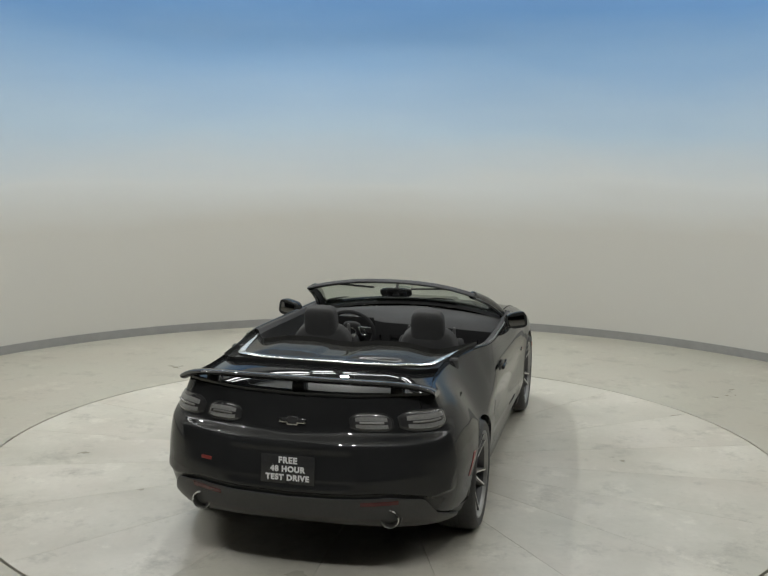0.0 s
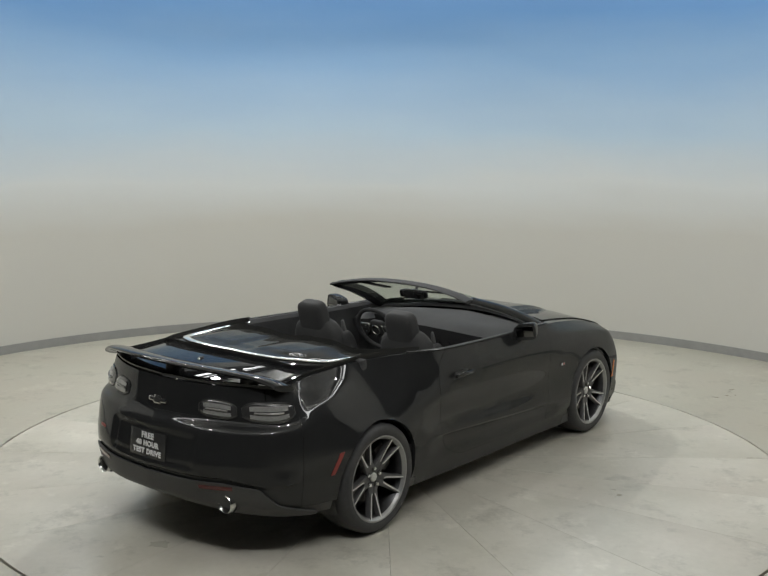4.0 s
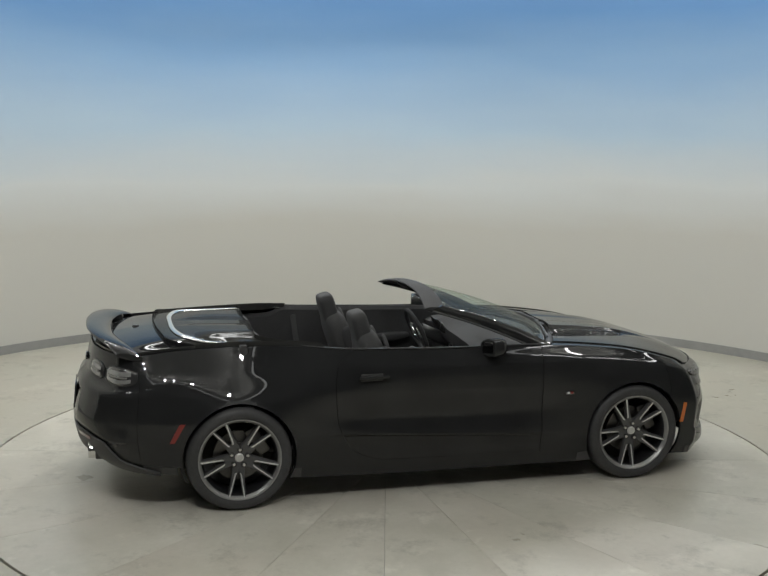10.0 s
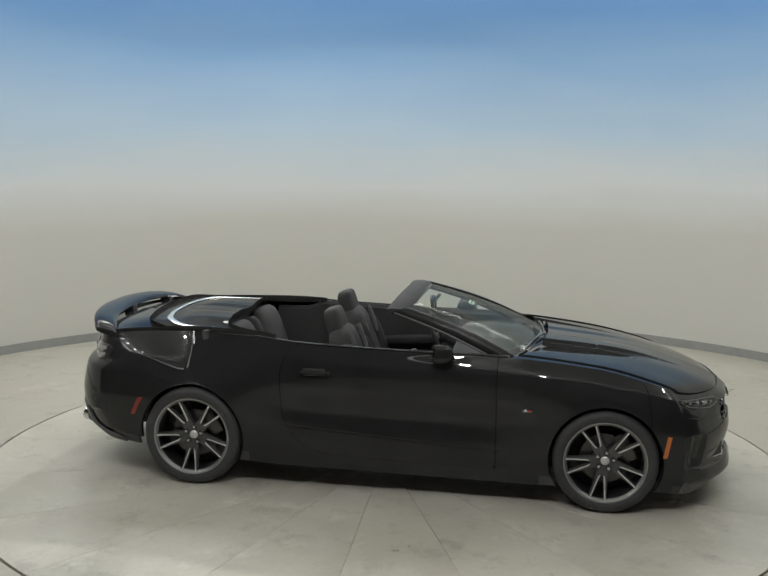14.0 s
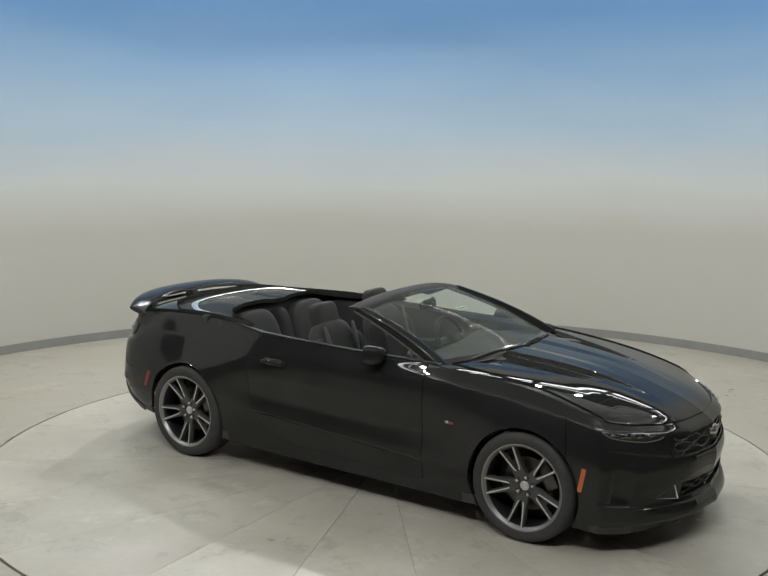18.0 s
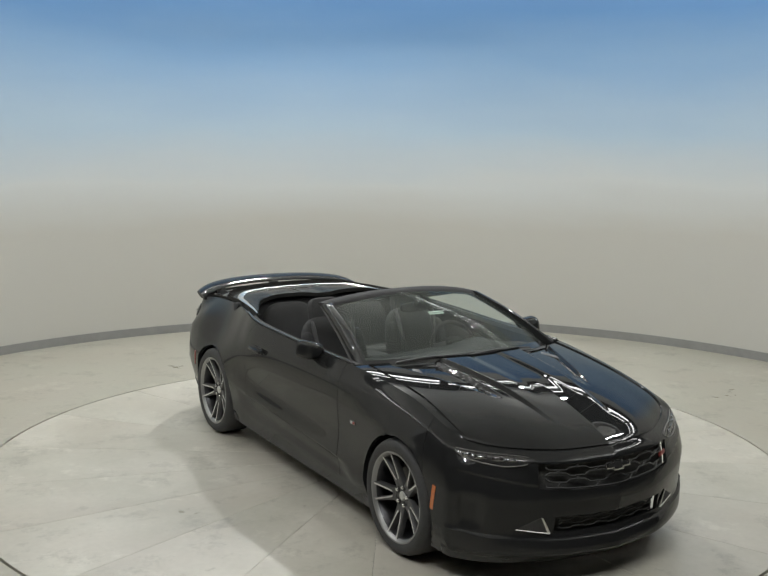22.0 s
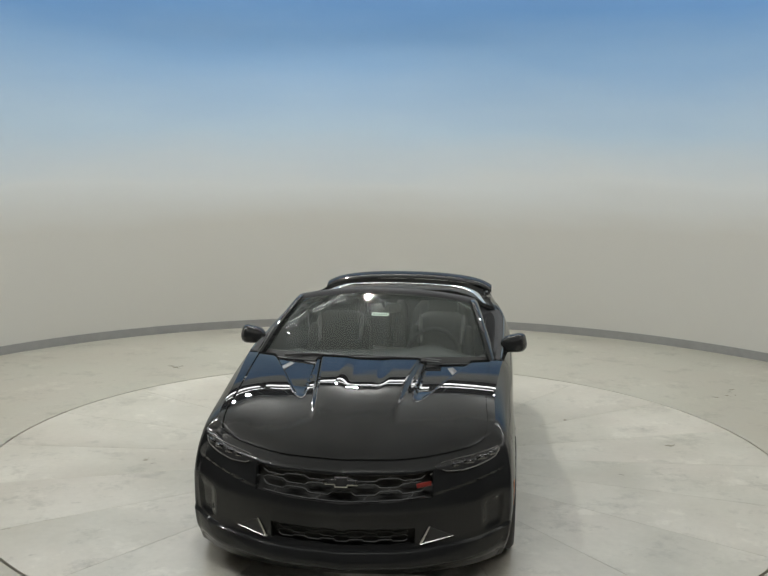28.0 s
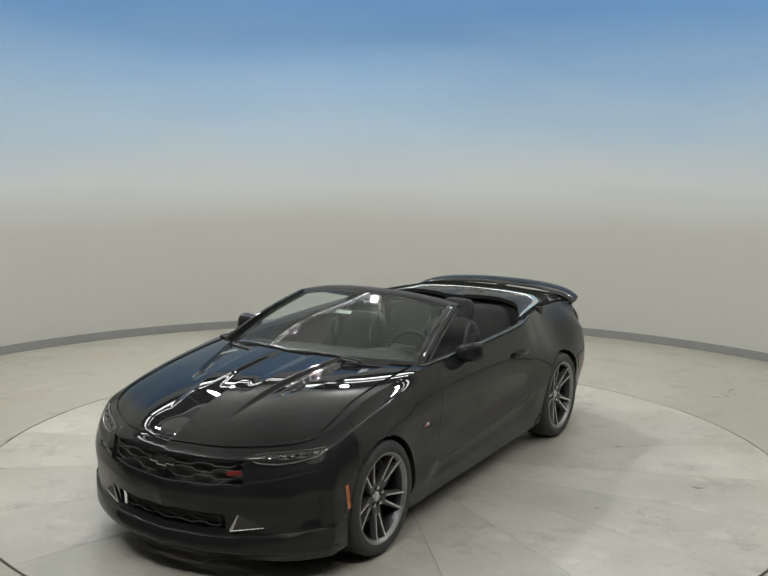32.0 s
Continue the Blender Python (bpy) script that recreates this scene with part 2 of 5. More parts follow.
def write_on(name, words, height, m, material, parent, depth=0.0015, bold=0.0):
    """Raised lettering in the built-in font, centred on the pose m."""
    c = bpy.data.curves.new(name, "FONT")
    c.body, c.size, c.align_x, c.align_y, c.extrude, c.offset, c.space_character = words, height, "CENTER", "CENTER", depth, bold, 1.14
    tmp = new(name, c)
    me = bpy.data.meshes.new_from_object(tmp.evaluated_get(bpy.context.evaluated_depsgraph_get()))
    bpy.data.objects.remove(tmp)
    me.transform(m)
    me.materials.clear()
    me.materials.append(material)
    ob = new(name, me)
    ob.parent = parent
    return ob

# ---------------------------------------------------------------- the room


def concrete(name, base, tint):
    """Smooth trowelled floor: cloudy grey-beige, stains, fine pits, worn gloss; each slab has its own share of the pattern."""
    m = bpy.data.materials.new(name)
    m.use_nodes = True
    nt = m.node_tree
    b = nt.nodes["Principled BSDF"]
    tc = nt.nodes.new("ShaderNodeTexCoord")
    info = nt.nodes.new("ShaderNodeObjectInfo")
    mul = nt.nodes.new("ShaderNodeVectorMath")
    mul.operation = "MULTIPLY_ADD"
    nt.links.new(info.outputs["Random"], mul.inputs[0])
    mul.inputs[1].default_value = (37.0, 61.0, 0.0)
    nt.links.new(tc.outputs["Object"], mul.inputs[2])

    def noise_node(scale, detail, rough=0.55):
        n = nt.nodes.new("ShaderNodeTexNoise")
        n.inputs["Scale"].default_value, n.inputs["Detail"].default_value, n.inputs["Roughness"].default_value = scale, detail, rough
        nt.links.new(mul.outputs[0], n.inputs["Vector"])
        return n

    def ramp(src, lo, hi, a, z):
        r = nt.nodes.new("ShaderNodeMapRange")
        for key, val in (("From Min", lo), ("From Max", hi), ("To Min", a), ("To Max", z)):
            r.inputs[key].default_value = val
        nt.links.new(src, r.inputs["Value"])
        return r.outputs["Result"]

    def mixed(fac, a, z):
        x = nt.nodes.new("ShaderNodeMix")
        x.data_type = "RGBA"
        for sock, val in ((x.inputs[6], a), (x.inputs[7], z)):
            if isinstance(val, tuple):
                sock.default_value = (*val, 1)
            else:
                nt.links.new(val, sock)
        nt.links.new(fac, x.inputs[0])
        return x.outputs[2]

    cloud, fine, spots = noise_node(1.3, 7, 0.62), noise_node(22, 6), noise_node(5.5, 3)
    c1 = mixed(ramp(cloud.outputs["Fac"], 0.3, 0.7, 0, 1), base, tint)
    c2 = mixed(ramp(fine.outputs["Fac"], 0.35, 0.75, 0, 0.16), c1, tuple(x * 0.72 for x in base))
    c3 = mixed(ramp(spots.outputs["Fac"], 0.69, 0.74, 0, 0.45), c2, tuple(x * 0.55 for x in base))
    drift = noise_node(0.8, 3)
    c3 = mixed(ramp(drift.outputs["Fac"], 0.42, 0.68, 0, 0.35), c3, (base[0] * 1.10, base[1] * 1.0, base[2] * 1.03))
    smear = noise_node(2.3, 9, 0.78)
    c3 = mixed(ramp(smear.outputs["Fac"], 0.53, 0.67, 0, 0.62), c3, tuple(x * 0.60 for x in base))
    pale = noise_node(1.9, 6, 0.7)
    c3 = mixed(ramp(pale.outputs["Fac"], 0.58, 0.66, 0, 0.4), c3, tuple(min(1, x * 1.18) for x in tint))
    specks = noise_node(48, 3, 0.6)
    c3 = mixed(ramp(specks.outputs["Fac"], 0.70, 0.76, 0, 0.5), c3, tuple(x * 0.4 for x in base))
    one = nt.nodes.new("ShaderNodeMix")
    one.data_type = "RGBA"
    one.blend_type = "MULTIPLY"
    one.inputs[0].default_value = 1.0
    nt.links.new(c3, one.inputs[6])
    grey = nt.nodes.new("ShaderNodeCombineColor")
    for k in range(3):
        nt.links.new(ramp(info.outputs["Random"], 0, 1, 0.96, 1.0), grey.inputs[k])
    nt.links.new(grey.outputs[0], one.inputs[7])
    nt.links.new(one.outputs[2], b.inputs["Base Color"])
    nt.links.new(ramp(cloud.outputs["Fac"], 0.3, 0.7, 0.27, 0.43), b.inputs["Roughness"])
    bp = nt.nodes.new("ShaderNodeBump")
    bp.inputs["Distance"].default_value = 0.0008
    bp.inputs["Strength"].default_value = 0.6
    nt.links.new(fine.outputs["Fac"], bp.inputs["Height"])
    nt.links.new(bp.outputs["Normal"], b.inputs["Normal"])
    return m


def wall_paint(name):
    """Matt grey-beige paint that fades to sky blue with height on the far side of the drum."""
    m = bpy.data.materials.new(name)
    m.use_nodes = True
    nt = m.node_tree
    b = nt.nodes["Principled BSDF"]
    b.inputs["Roughness"].default_value = 0.75
    tc = nt.nodes.new("ShaderNodeTexCoord")
    sep = nt.nodes.new("ShaderNodeSeparateXYZ")
    nt.links.new(tc.outputs["Object"], sep.inputs[0])
    n = nt.nodes.new("ShaderNodeTexNoise")
    n.inputs["Scale"].default_value, n.inputs["Detail"].default_value = 0.7, 4
    st = nt.nodes.new("ShaderNodeVectorMath")
    st.operation = "MULTIPLY"
    st.inputs[1].default_value = (0.5, 0.5, 2.2)
    nt.links.new(tc.outputs["Object"], st.inputs[0])
    nt.links.new(st.outputs[0], n.inputs["Vector"])
    mad = nt.nodes.new("ShaderNodeMath")
    mad.operation = "MULTIPLY_ADD"
    nt.links.new(n.outputs["Fac"], mad.inputs[0])
    mad.inputs[1].default_value = 0.6
    nt.links.new(sep.outputs["Z"], mad.inputs[2])
    rp = nt.nodes.new("ShaderNodeValToRGB")
    mr = nt.nodes.new("ShaderNodeMapRange")
    mr.inputs["From Min"].default_value, mr.inputs["From Max"].default_value = 0.35, 4.70
    nt.links.new(mad.outputs[0], mr.inputs["Value"])
    nt.links.new(mr.outputs["Result"], rp.inputs[0])
    el = rp.color_ramp.elements
    el[0].position, el[0].color = WALL_STOPS[0][0], (*WALL_STOPS[0][1], 1)
    el[1].position, el[1].color = WALL_STOPS[1][0], (*WALL_STOPS[1][1], 1)
    for p, c in WALL_STOPS[2:]:
        el.new(p).color = (*c, 1)
    # the blue stays on the far half
    side = nt.nodes.new("ShaderNodeMapRange")
    side.inputs["From Min"].default_value, side.inputs["From Max"].default_value = 2.5, 3.2
    nt.links.new(sep.outputs["Y"], side.inputs["Value"])
    mix = nt.nodes.new("ShaderNodeMix")
    mix.data_type = "RGBA"
    mix.inputs[6].default_value = (*WALL_STOPS[0][1], 1)
    nt.links.new(rp.outputs[0], mix.inputs[7])
    nt.links.new(side.outputs["Result"], mix.inputs[0])
    nt.links.new(mix.outputs[2], b.inputs["Base Color"])
    f = nt.nodes.new("ShaderNodeTexNoise")
    f.inputs["Scale"].default_value, f.inputs["Detail"].default_value = 35, 4
    nt.links.new(tc.outputs["Object"], f.inputs["Vector"])
    bp = nt.nodes.new("ShaderNodeBump")
    bp.inputs["Distance"].default_value, bp.inputs["Strength"].default_value = 0.001, 0.4
    nt.links.new(f.outputs["Fac"], bp.inputs["Height"])
    nt.links.new(bp.outputs["Normal"], b.inputs["Normal"])
    return m


WALL_STOPS = [(0.0, (0.60, 0.59, 0.545)), (0.27, (0.60, 0.59, 0.545)), (0.40, (0.68, 0.71, 0.71)), (0.55, (0.48, 0.615, 0.74)), (0.76, (0.26, 0.445, 0.70)), (0.865, (0.165, 0.355, 0.67)), (0.91, (0.165, 0.355, 0.67)), (0.945, (0.57, 0.575, 0.555))]
CONCRETE = concrete("trowelled_concrete", (0.465, 0.45, 0.378), (0.635, 0.615, 0.54))
FLOOR_OUT = concrete("painted_floor", (0.385, 0.374, 0.307), (0.47, 0.456, 0.387))
WALL = wall_paint("drum_wall_paint")
BASE = mat("grey_baseboard", (0.30, 0.30, 0.29), 0.6, noise_scale=12, amount=0.08)
DARK_WALL = mat("dark_hall_paint", (0.035, 0.035, 0.037), 0.85, noise_scale=3, amount=0.2)
CEILING = mat("pale_ceiling_paint", (0.74, 0.73, 0.69), 0.8, noise_scale=4, amount=0.04)
SEAM = mat("dark_joint", (0.03, 0.03, 0.028), 0.9, noise_scale=30, amount=0.3)
GROUT = mat("grey_joint_filler", (0.13, 0.125, 0.11), 0.9, noise_scale=6, amount=0.5)
FIXTURE = mat("white_enamel_fixture", (0.7, 0.7, 0.7), 0.4, noise_scale=20, amount=0.05)

CEILING_SHIFT = 0.42      # the suspended ceiling reaches further out over the opening
WALL_H, DOOR_HALF, DOOR_H, WALL_T = 4.45, 86.0, 2.95, 0.16


def arc_wall(name, a0, a1, z0, z1, r0, r1, material, n=96, label="", category="wall"):
    """A curved wall with thickness between two angles."""
    secs = []
    for k in range(n + 1):
        a = a0 + (a1 - a0) * k / n
        secs.append([polar(r0, a, z0), polar(r1, a, z0), polar(r1, a, z1), polar(r0, a, z1)])
    v, f = sweep(None, secs)
    ob = fix_normals(mesh_ob(name, v, f, material, None, 25))
    return tagged(ob, label, category, kind="structure")


arc_wall("wall_drum", -90 + DOOR_HALF, 270 - DOOR_HALF, 0.0, WALL_H, DRUM_R, DRUM_R + WALL_T, WALL, label="tall curved wall painted grey fading to sky blue")
arc_wall("wall_header", 270 - DOOR_HALF, 270 + DOOR_HALF, DOOR_H, WALL_H, DRUM_R, DRUM_R + WALL_T, DARK_WALL, 64, "curved dark wall above the wide drive-in opening")
arc_wall("wall_cap", 0, 360, WALL_H + 0.002, WALL_H + 0.03, DRUM_R - 0.03, DRUM_R + WALL_T + 0.02, FIXTURE, 128, "white metal cap on the curved wall", "trim")
arc_wall("baseboard", -90 + DOOR_HALF, 270 - DOOR_HALF, 0.0, 0.095, DRUM_R - 0.014, DRUM_R - 0.002, BASE, label="grey rubber baseboard round the curved wall", category="baseboard")

# pale trim round the drive-in opening
arc_wall("trim_header", 270 - DOOR_HALF, 270 + DOOR_HALF, DOOR_H - 0.05, DOOR_H - 0.002, DRUM_R - 0.03, DRUM_R + WALL_T + 0.03, DARK_WALL, 64, "dark metal trim under the wall above the opening", "trim")
for k, a in enumerate((270 - DOOR_HALF, 270 + DOOR_HALF)):
    c = polar(DRUM_R + WALL_T / 2, a, (DOOR_H - 0.052) / 2)
    tagged(part("trim_jamb_%d" % (k + 1), block((WALL_T + 0.06, 0.06, DOOR_H - 0.056), Matrix.Translation(c) @ pose(0, 0, 0, 0, 0, a) @ pose(0, 0.034 * (1 if k == 0 else -1), 0), 0.004), FIXTURE), "pale metal trim beside the opening", "trim", kind="structure")

# fixed floor round the turntable
n = 128
secs = []
for k in range(n + 1):
    a = 2 * math.pi * k / n
    c, s_ = math.cos(a), math.sin(a)
    secs.append([(r * c, r * s_, z) for r, z in ((TABLE_R + 0.018, -0.12), (TABLE_R + 0.018, -0.003), (TABLE_R + 0.021, 0.0), (5.0, 0.0), (9.0, 0.0), (16.0, 0.0))])
v, f = sweep(None, secs, closed=False)
tagged(fix_normals(mesh_ob("floor", v, f, FLOOR_OUT, None, 30)), "smooth beige-grey painted concrete floor", "floor", kind="structure")
bm = revolve([(0.001, -0.12), (TABLE_R + 0.03, -0.12)], 96)
bmesh.ops.transform(bm, matrix=Matrix.Rotation(radians(90), 4, "X"), verts=bm.verts[:])
for v_ in bm.verts:
    v_.co.z = -0.12
tagged(part("pit_floor", bm, SEAM), "dark pit under the turntable", "floor", kind="structure")

# dark hall round the drum
for nm, sx, sy, sz, x, y, z in (("wall_north", 16.4, 0.2, 6.6, 0, 6.9, 3.3), ("wall_south", 16.4, 0.2, 6.6, 0, -11.9, 3.3), ("wall_east", 0.2, 18.6, 6.6, 8.1, -2.5, 3.3), ("wall_west", 0.2, 18.6, 6.6, -8.1, -2.5, 3.3)):
    tagged(part(nm, block((sx, sy, sz), pose(x, y, z)), DARK_WALL, smooth=0), "plain dark hall wall", "wall", kind="structure")
tagged(part("ceiling_hall", block((16.6, 19.2, 0.2), pose(0, -2.5, 6.72)), DARK_WALL, smooth=0), "plain dark hall roof", "ceiling", kind="structure")
bm = revolve([(0.001, 5.0), (4.90, 5.0), (4.93, 5.015), (4.95, 5.05), (4.95, 5.12), (0.001, 5.12)], 96)
bmesh.ops.transform(bm, matrix=pose(DRUM_X, DRUM_Y - CEILING_SHIFT, 0) @ Matrix.Rotation(radians(90), 4, "X"), verts=bm.verts[:])
rim_ = arc_wall("trim_ceiling", 0, 360, 4.97, 5.06, 4.956, 4.985, FIXTURE, 128, "white metal edge of the round suspended ceiling", "trim")
rim_.location.y = -CEILING_SHIFT
tagged(part("ceiling", bm, CEILING), "round pale suspended ceiling inside the curved wall", "ceiling", kind="structure")



def tube_fixture():
    top = tagged(new("ceiling_light"), "white linear tube light hung from the ceiling", "ceiling light", "tube lights round the drum")
    part("housing", block((1.40, 0.12, 0.05), pose(0, 0, 0.03), 0.012), FIXTURE, top)
    for x in (-0.5, 0.5):
        part("hanger", block((0.012, 0.012, 1.92), pose(x, 0, 1.01)), FIXTURE, top, smooth=0)
    return top


def spot_fixture():
    top = tagged(new("spotlight"), "small white ceiling spotlight on a stem", "spotlight", "spotlights above the turntable")
    bm = revolve([(0.001, 0.05), (0.105, 0.05), (0.115, 0.04), (0.115, -0.03), (0.105, -0.03), (0.105, 0.0)], 24)
    bmesh.ops.transform(bm, matrix=Matrix.Rotation(radians(90), 4, "X"), verts=bm.verts[:])
    part("can", bm, FIXTURE, top)
    part("stem", block((0.02, 0.02, 0.06), pose(0, 0, 0.08)), FIXTURE, top, smooth=0)
    return top


first = tube_fixture()
for k, a in enumerate(TUBE_ANGLES + WASH_ANGLES):
    m = Matrix.Translation(polar(TUBE_R if k < len(TUBE_ANGLES) else TUBE_R - 0.12, a, TUBE_Z)) @ pose(0, 0, 0, 0, 0, a + 90)
    if k == 0:
        first.matrix_world = m
    else:
        copy_thing(first, m)
first = spot_fixture()
for k, (a, w) in enumerate(SPOTS + FLOODS):
    m = Matrix.Translation(polar(SPOT_R, a, SPOT_Z))
    if k == 0:
        first.matrix_world = m
    else:
        copy_thing(first, m)

# ---------------------------------------------------------------- turntable
turntable = tagged(new("turntable"), "round pale concrete turntable of twenty wedge slabs", "turntable", kind="structure")


def slab_mesh():
    """One 18-degree wedge with softened top edges."""
    half, n = 9.0, 8
    ring = []
    for r0, a_in, z in ((0.0, 0.0, -0.1), (0.0, 0.0, -0.002), (0.003, 0.0022, 0.0)):
        pts = []
        gap = 0.0006 + a_in * 0.6
        for k in range(n + 1):
            a = radians(-half + 2 * half * k / n)
            r = TABLE_R - r0
            pts.append((r * math.cos(a), r * math.sin(a), z))
        # pull the straight sides in by the gap
        for idx in (0, n):
            sgn = 1 if idx == 0 else -1
            a = radians(-half if idx == 0 else half)
            x, y, z_ = pts[idx]
            pts[idx] = (x - sgn * gap * math.sin(a), y + sgn * gap * math.cos(a), z_)
        d = gap / math.sin(radians(half))
        pts.append((d, 0.0, z))
        ring.append(pts)
    k = n + 2
    verts = [p for r in ring for p in r]
    faces = []
    for i in range(2):
        for j in range(k):
            faces.append((i * k + j, i * k + (j + 1) % k, (i + 1) * k + (j + 1) % k, (i + 1) * k + j))
    faces.append(tuple(range(2 * k, 3 * k)))
    return verts, faces


v, f = slab_mesh()
slab = fix_normals(mesh_ob("slab", v, f, CONCRETE, turntable, 0))
slab.matrix_basis = pose(0, 0, 0, 0, 0, -78)
for k in range(1, 20):
    o = new("slab", slab.data)
    o.parent = turntable
    o.matrix_basis = pose(0, 0, 0, 0, 0, -78 + 18 * k)
bm = revolve([(0.001, 0.0), (TABLE_R - 0.02, 0.0)], 64)
bmesh.ops.transform(bm, matrix=Matrix.Rotation(radians(90), 4, "X"), verts=bm.verts[:])
bmesh.ops.translate(bm, vec=(0, 0, -0.006), verts=bm.verts[:])
part("carrier_plate", bm, GROUT, turntable)

# ---------------------------------------------------------------- the car: its lines
# x forward, y to its left, z up; the origin on the ground half way between the axles.
# Each line runs from the middle of the nose round the left side to the middle of the tail.
WHEEL_X, HUB_Z, TYRE_R, ARCH_R = 1.4055, 0.343, 0.346, 0.370
LINE_BOTTOM = [(2.20, 0, .12), (2.15, .36, .12), (2.02, .66, .125), (1.90, .81, .135), (1.82, .86, .15), (1.4, .88, .17), (.98, .87, .15), (.65, .86, .15), (0, .86, .155), (-.65, .86, .165), (-1.0, .87, .18), (-1.4, .88, .21), (-1.80, .86, .25), (-2.05, .77, .27), (-2.21, .60, .29), (-2.30, .33, .305), (-2.32, 0, .31)]
LINE_LIP = [(2.3, 0, 0.2), (2.24, 0.36, 0.205), (2.085, 0.668, 0.215), (1.93, 0.836, 0.235), (1.825, 0.89, 0.25), (1.4, 0.905, 0.28), (0.98, 0.89, 0.24), (0.65, 0.882, 0.235), (0, 0.878, 0.24), (-0.65, 0.88, 0.255), (-1, 0.9, 0.28), (-1.4, 0.915, 0.31), (-1.81, 0.895, 0.335), (-2.09, 0.81, 0.345), (-2.27, 0.63, 0.352), (-2.38, 0.35, 0.357), (-2.41, 0, 0.36)]
LINE_LOW = [(2.265, 0, 0.31), (2.21, 0.36, 0.315), (2.065, 0.68, 0.33), (1.93, 0.85, 0.36), (1.83, 0.905, 0.38), (1.4, 0.92, 0.42), (0.98, 0.918, 0.34), (0.65, 0.918, 0.36), (0, 0.918, 0.4), (-0.65, 0.92, 0.44), (-1, 0.926, 0.455), (-1.4, 0.935, 0.475), (-1.82, 0.912, 0.475), (-2.11, 0.844, 0.465), (-2.29, 0.65, 0.455), (-2.405, 0.35, 0.445), (-2.435, 0, 0.44)]
LINE_MID = [(2.297, 0, 0.48), (2.237, 0.36, 0.485), (2.091, 0.67, 0.5), (1.942, 0.857, 0.53), (1.825, 0.905, 0.55), (1.4, 0.93, 0.61), (0.98, 0.912, 0.56), (0.65, 0.9, 0.56), (0, 0.898, 0.56), (-0.65, 0.908, 0.58), (-1, 0.93, 0.6), (-1.4, 0.945, 0.59), (-1.83, 0.922, 0.605), (-2.115, 0.849, 0.6), (-2.305, 0.65, 0.59), (-2.425, 0.35, 0.585), (-2.455, 0, 0.58)]
LINE_HIGH = [(2.269, 0, 0.6), (2.214, 0.36, 0.605), (2.061, 0.66, 0.625), (1.91, 0.84, 0.655), (1.8, 0.89, 0.685), (1.4, 0.908, 0.755), (0.98, 0.912, 0.745), (0.65, 0.915, 0.73), (0, 0.918, 0.735), (-0.65, 0.922, 0.755), (-1, 0.92, 0.745), (-1.4, 0.912, 0.7), (-1.82, 0.888, 0.78), (-2.095, 0.835, 0.768), (-2.275, 0.652, 0.765), (-2.39, 0.35, 0.76), (-2.42, 0, 0.757)]
LINE_SHOULDER = [(2.258, 0, 0.695), (2.201, 0.36, 0.7), (2.037, 0.64, 0.713), (1.882, 0.8, 0.742), (1.77, 0.857, 0.785), (1.4, 0.862, 0.855), (0.98, 0.892, 0.88), (0.65, 0.905, 0.885), (0, 0.912, 0.885), (-0.65, 0.904, 0.905), (-1, 0.862, 0.895), (-1.4, 0.815, 0.87), (-1.82, 0.825, 0.905), (-2.08, 0.795, 0.835), (-2.215, 0.62, 0.825), (-2.325, 0.33, 0.835), (-2.37, 0, 0.83)]
LINE_TOP = [(2.195, 0, 0.744), (2.14, 0.335, 0.748), (1.987, 0.6, 0.762), (1.853, 0.735, 0.792), (1.725, 0.79, 0.842), (1.4, 0.79, 0.922), (0.98, 0.82, 0.975), (0.65, 0.845, 0.995), (0, 0.862, 1.003), (-0.65, 0.862, 1.022), (-1, 0.8, 1.045), (-1.4, 0.716, 1.045), (-1.82, 0.7, 1.027), (-2.065, 0.733, 1.008), (-2.195, 0.57, 1.01), (-2.295, 0.31, 1.01), (-2.33, 0, 1.01)]
LINES = np.array([LINE_BOTTOM, LINE_LIP, LINE_LOW, LINE_MID, LINE_HIGH, LINE_SHOULDER, LINE_TOP])


def skin(us, vs):
    """Points of the body side at stations us (0 nose .. 16 tail) and heights vs (0 bottom edge .. 6 top edge)."""
    vs = np.asarray(vs, float)
    i = np.clip(np.floor(vs).astype(int), 0, len(LINES) - 2)
    straight = LINES[i] + (LINES[i + 1] - LINES[i]) * (vs - i)[:, None, None]
    g = 0.7 * catmull(LINES, vs) + 0.3 * straight           # levels, with firm creases on the lines
    g = catmull(np.swapaxes(g, 0, 1), np.asarray(us, float))  # stations, levels, xyz
    # scallop under the crease along the lower door: sharp above, running out below
    us = np.asarray(us, float)
    along = step01(6.3, 7.1, us) * (1 - step01(8.9, 9.75, us))
    dip = (1 - step01(2.02, 2.18, vs)) * step01(1.15, 1.75, vs)
    g[..., 1] -= 0.020 * along[:, None] * dip[None, :]
    g[..., 1] = np.maximum(g[..., 1], 0)
    return g


def skin_grid(u0, u1, v0, v1, du=14, dv=6):
    nu, nv = max(3, int((u1 - u0) * du) + 1), max(3, int((v1 - v0) * dv) + 1)
    us, vs = np.linspace(u0, u1, nu), np.linspace(v0, v1, nv)
    return skin(us, vs), us, vs


def edge_at(us):
    return skin(us, [6.0])[:, 0]


ARCHES = ((WHEEL_X, HUB_Z, ARCH_R), (-WHEEL_X, HUB_Z, ARCH_R))

car = tagged(new("convertible_car"), "shiny black convertible sports car with its roof down on the turntable", "car")

SIDES = ((1, "left"), (-1, "right"))


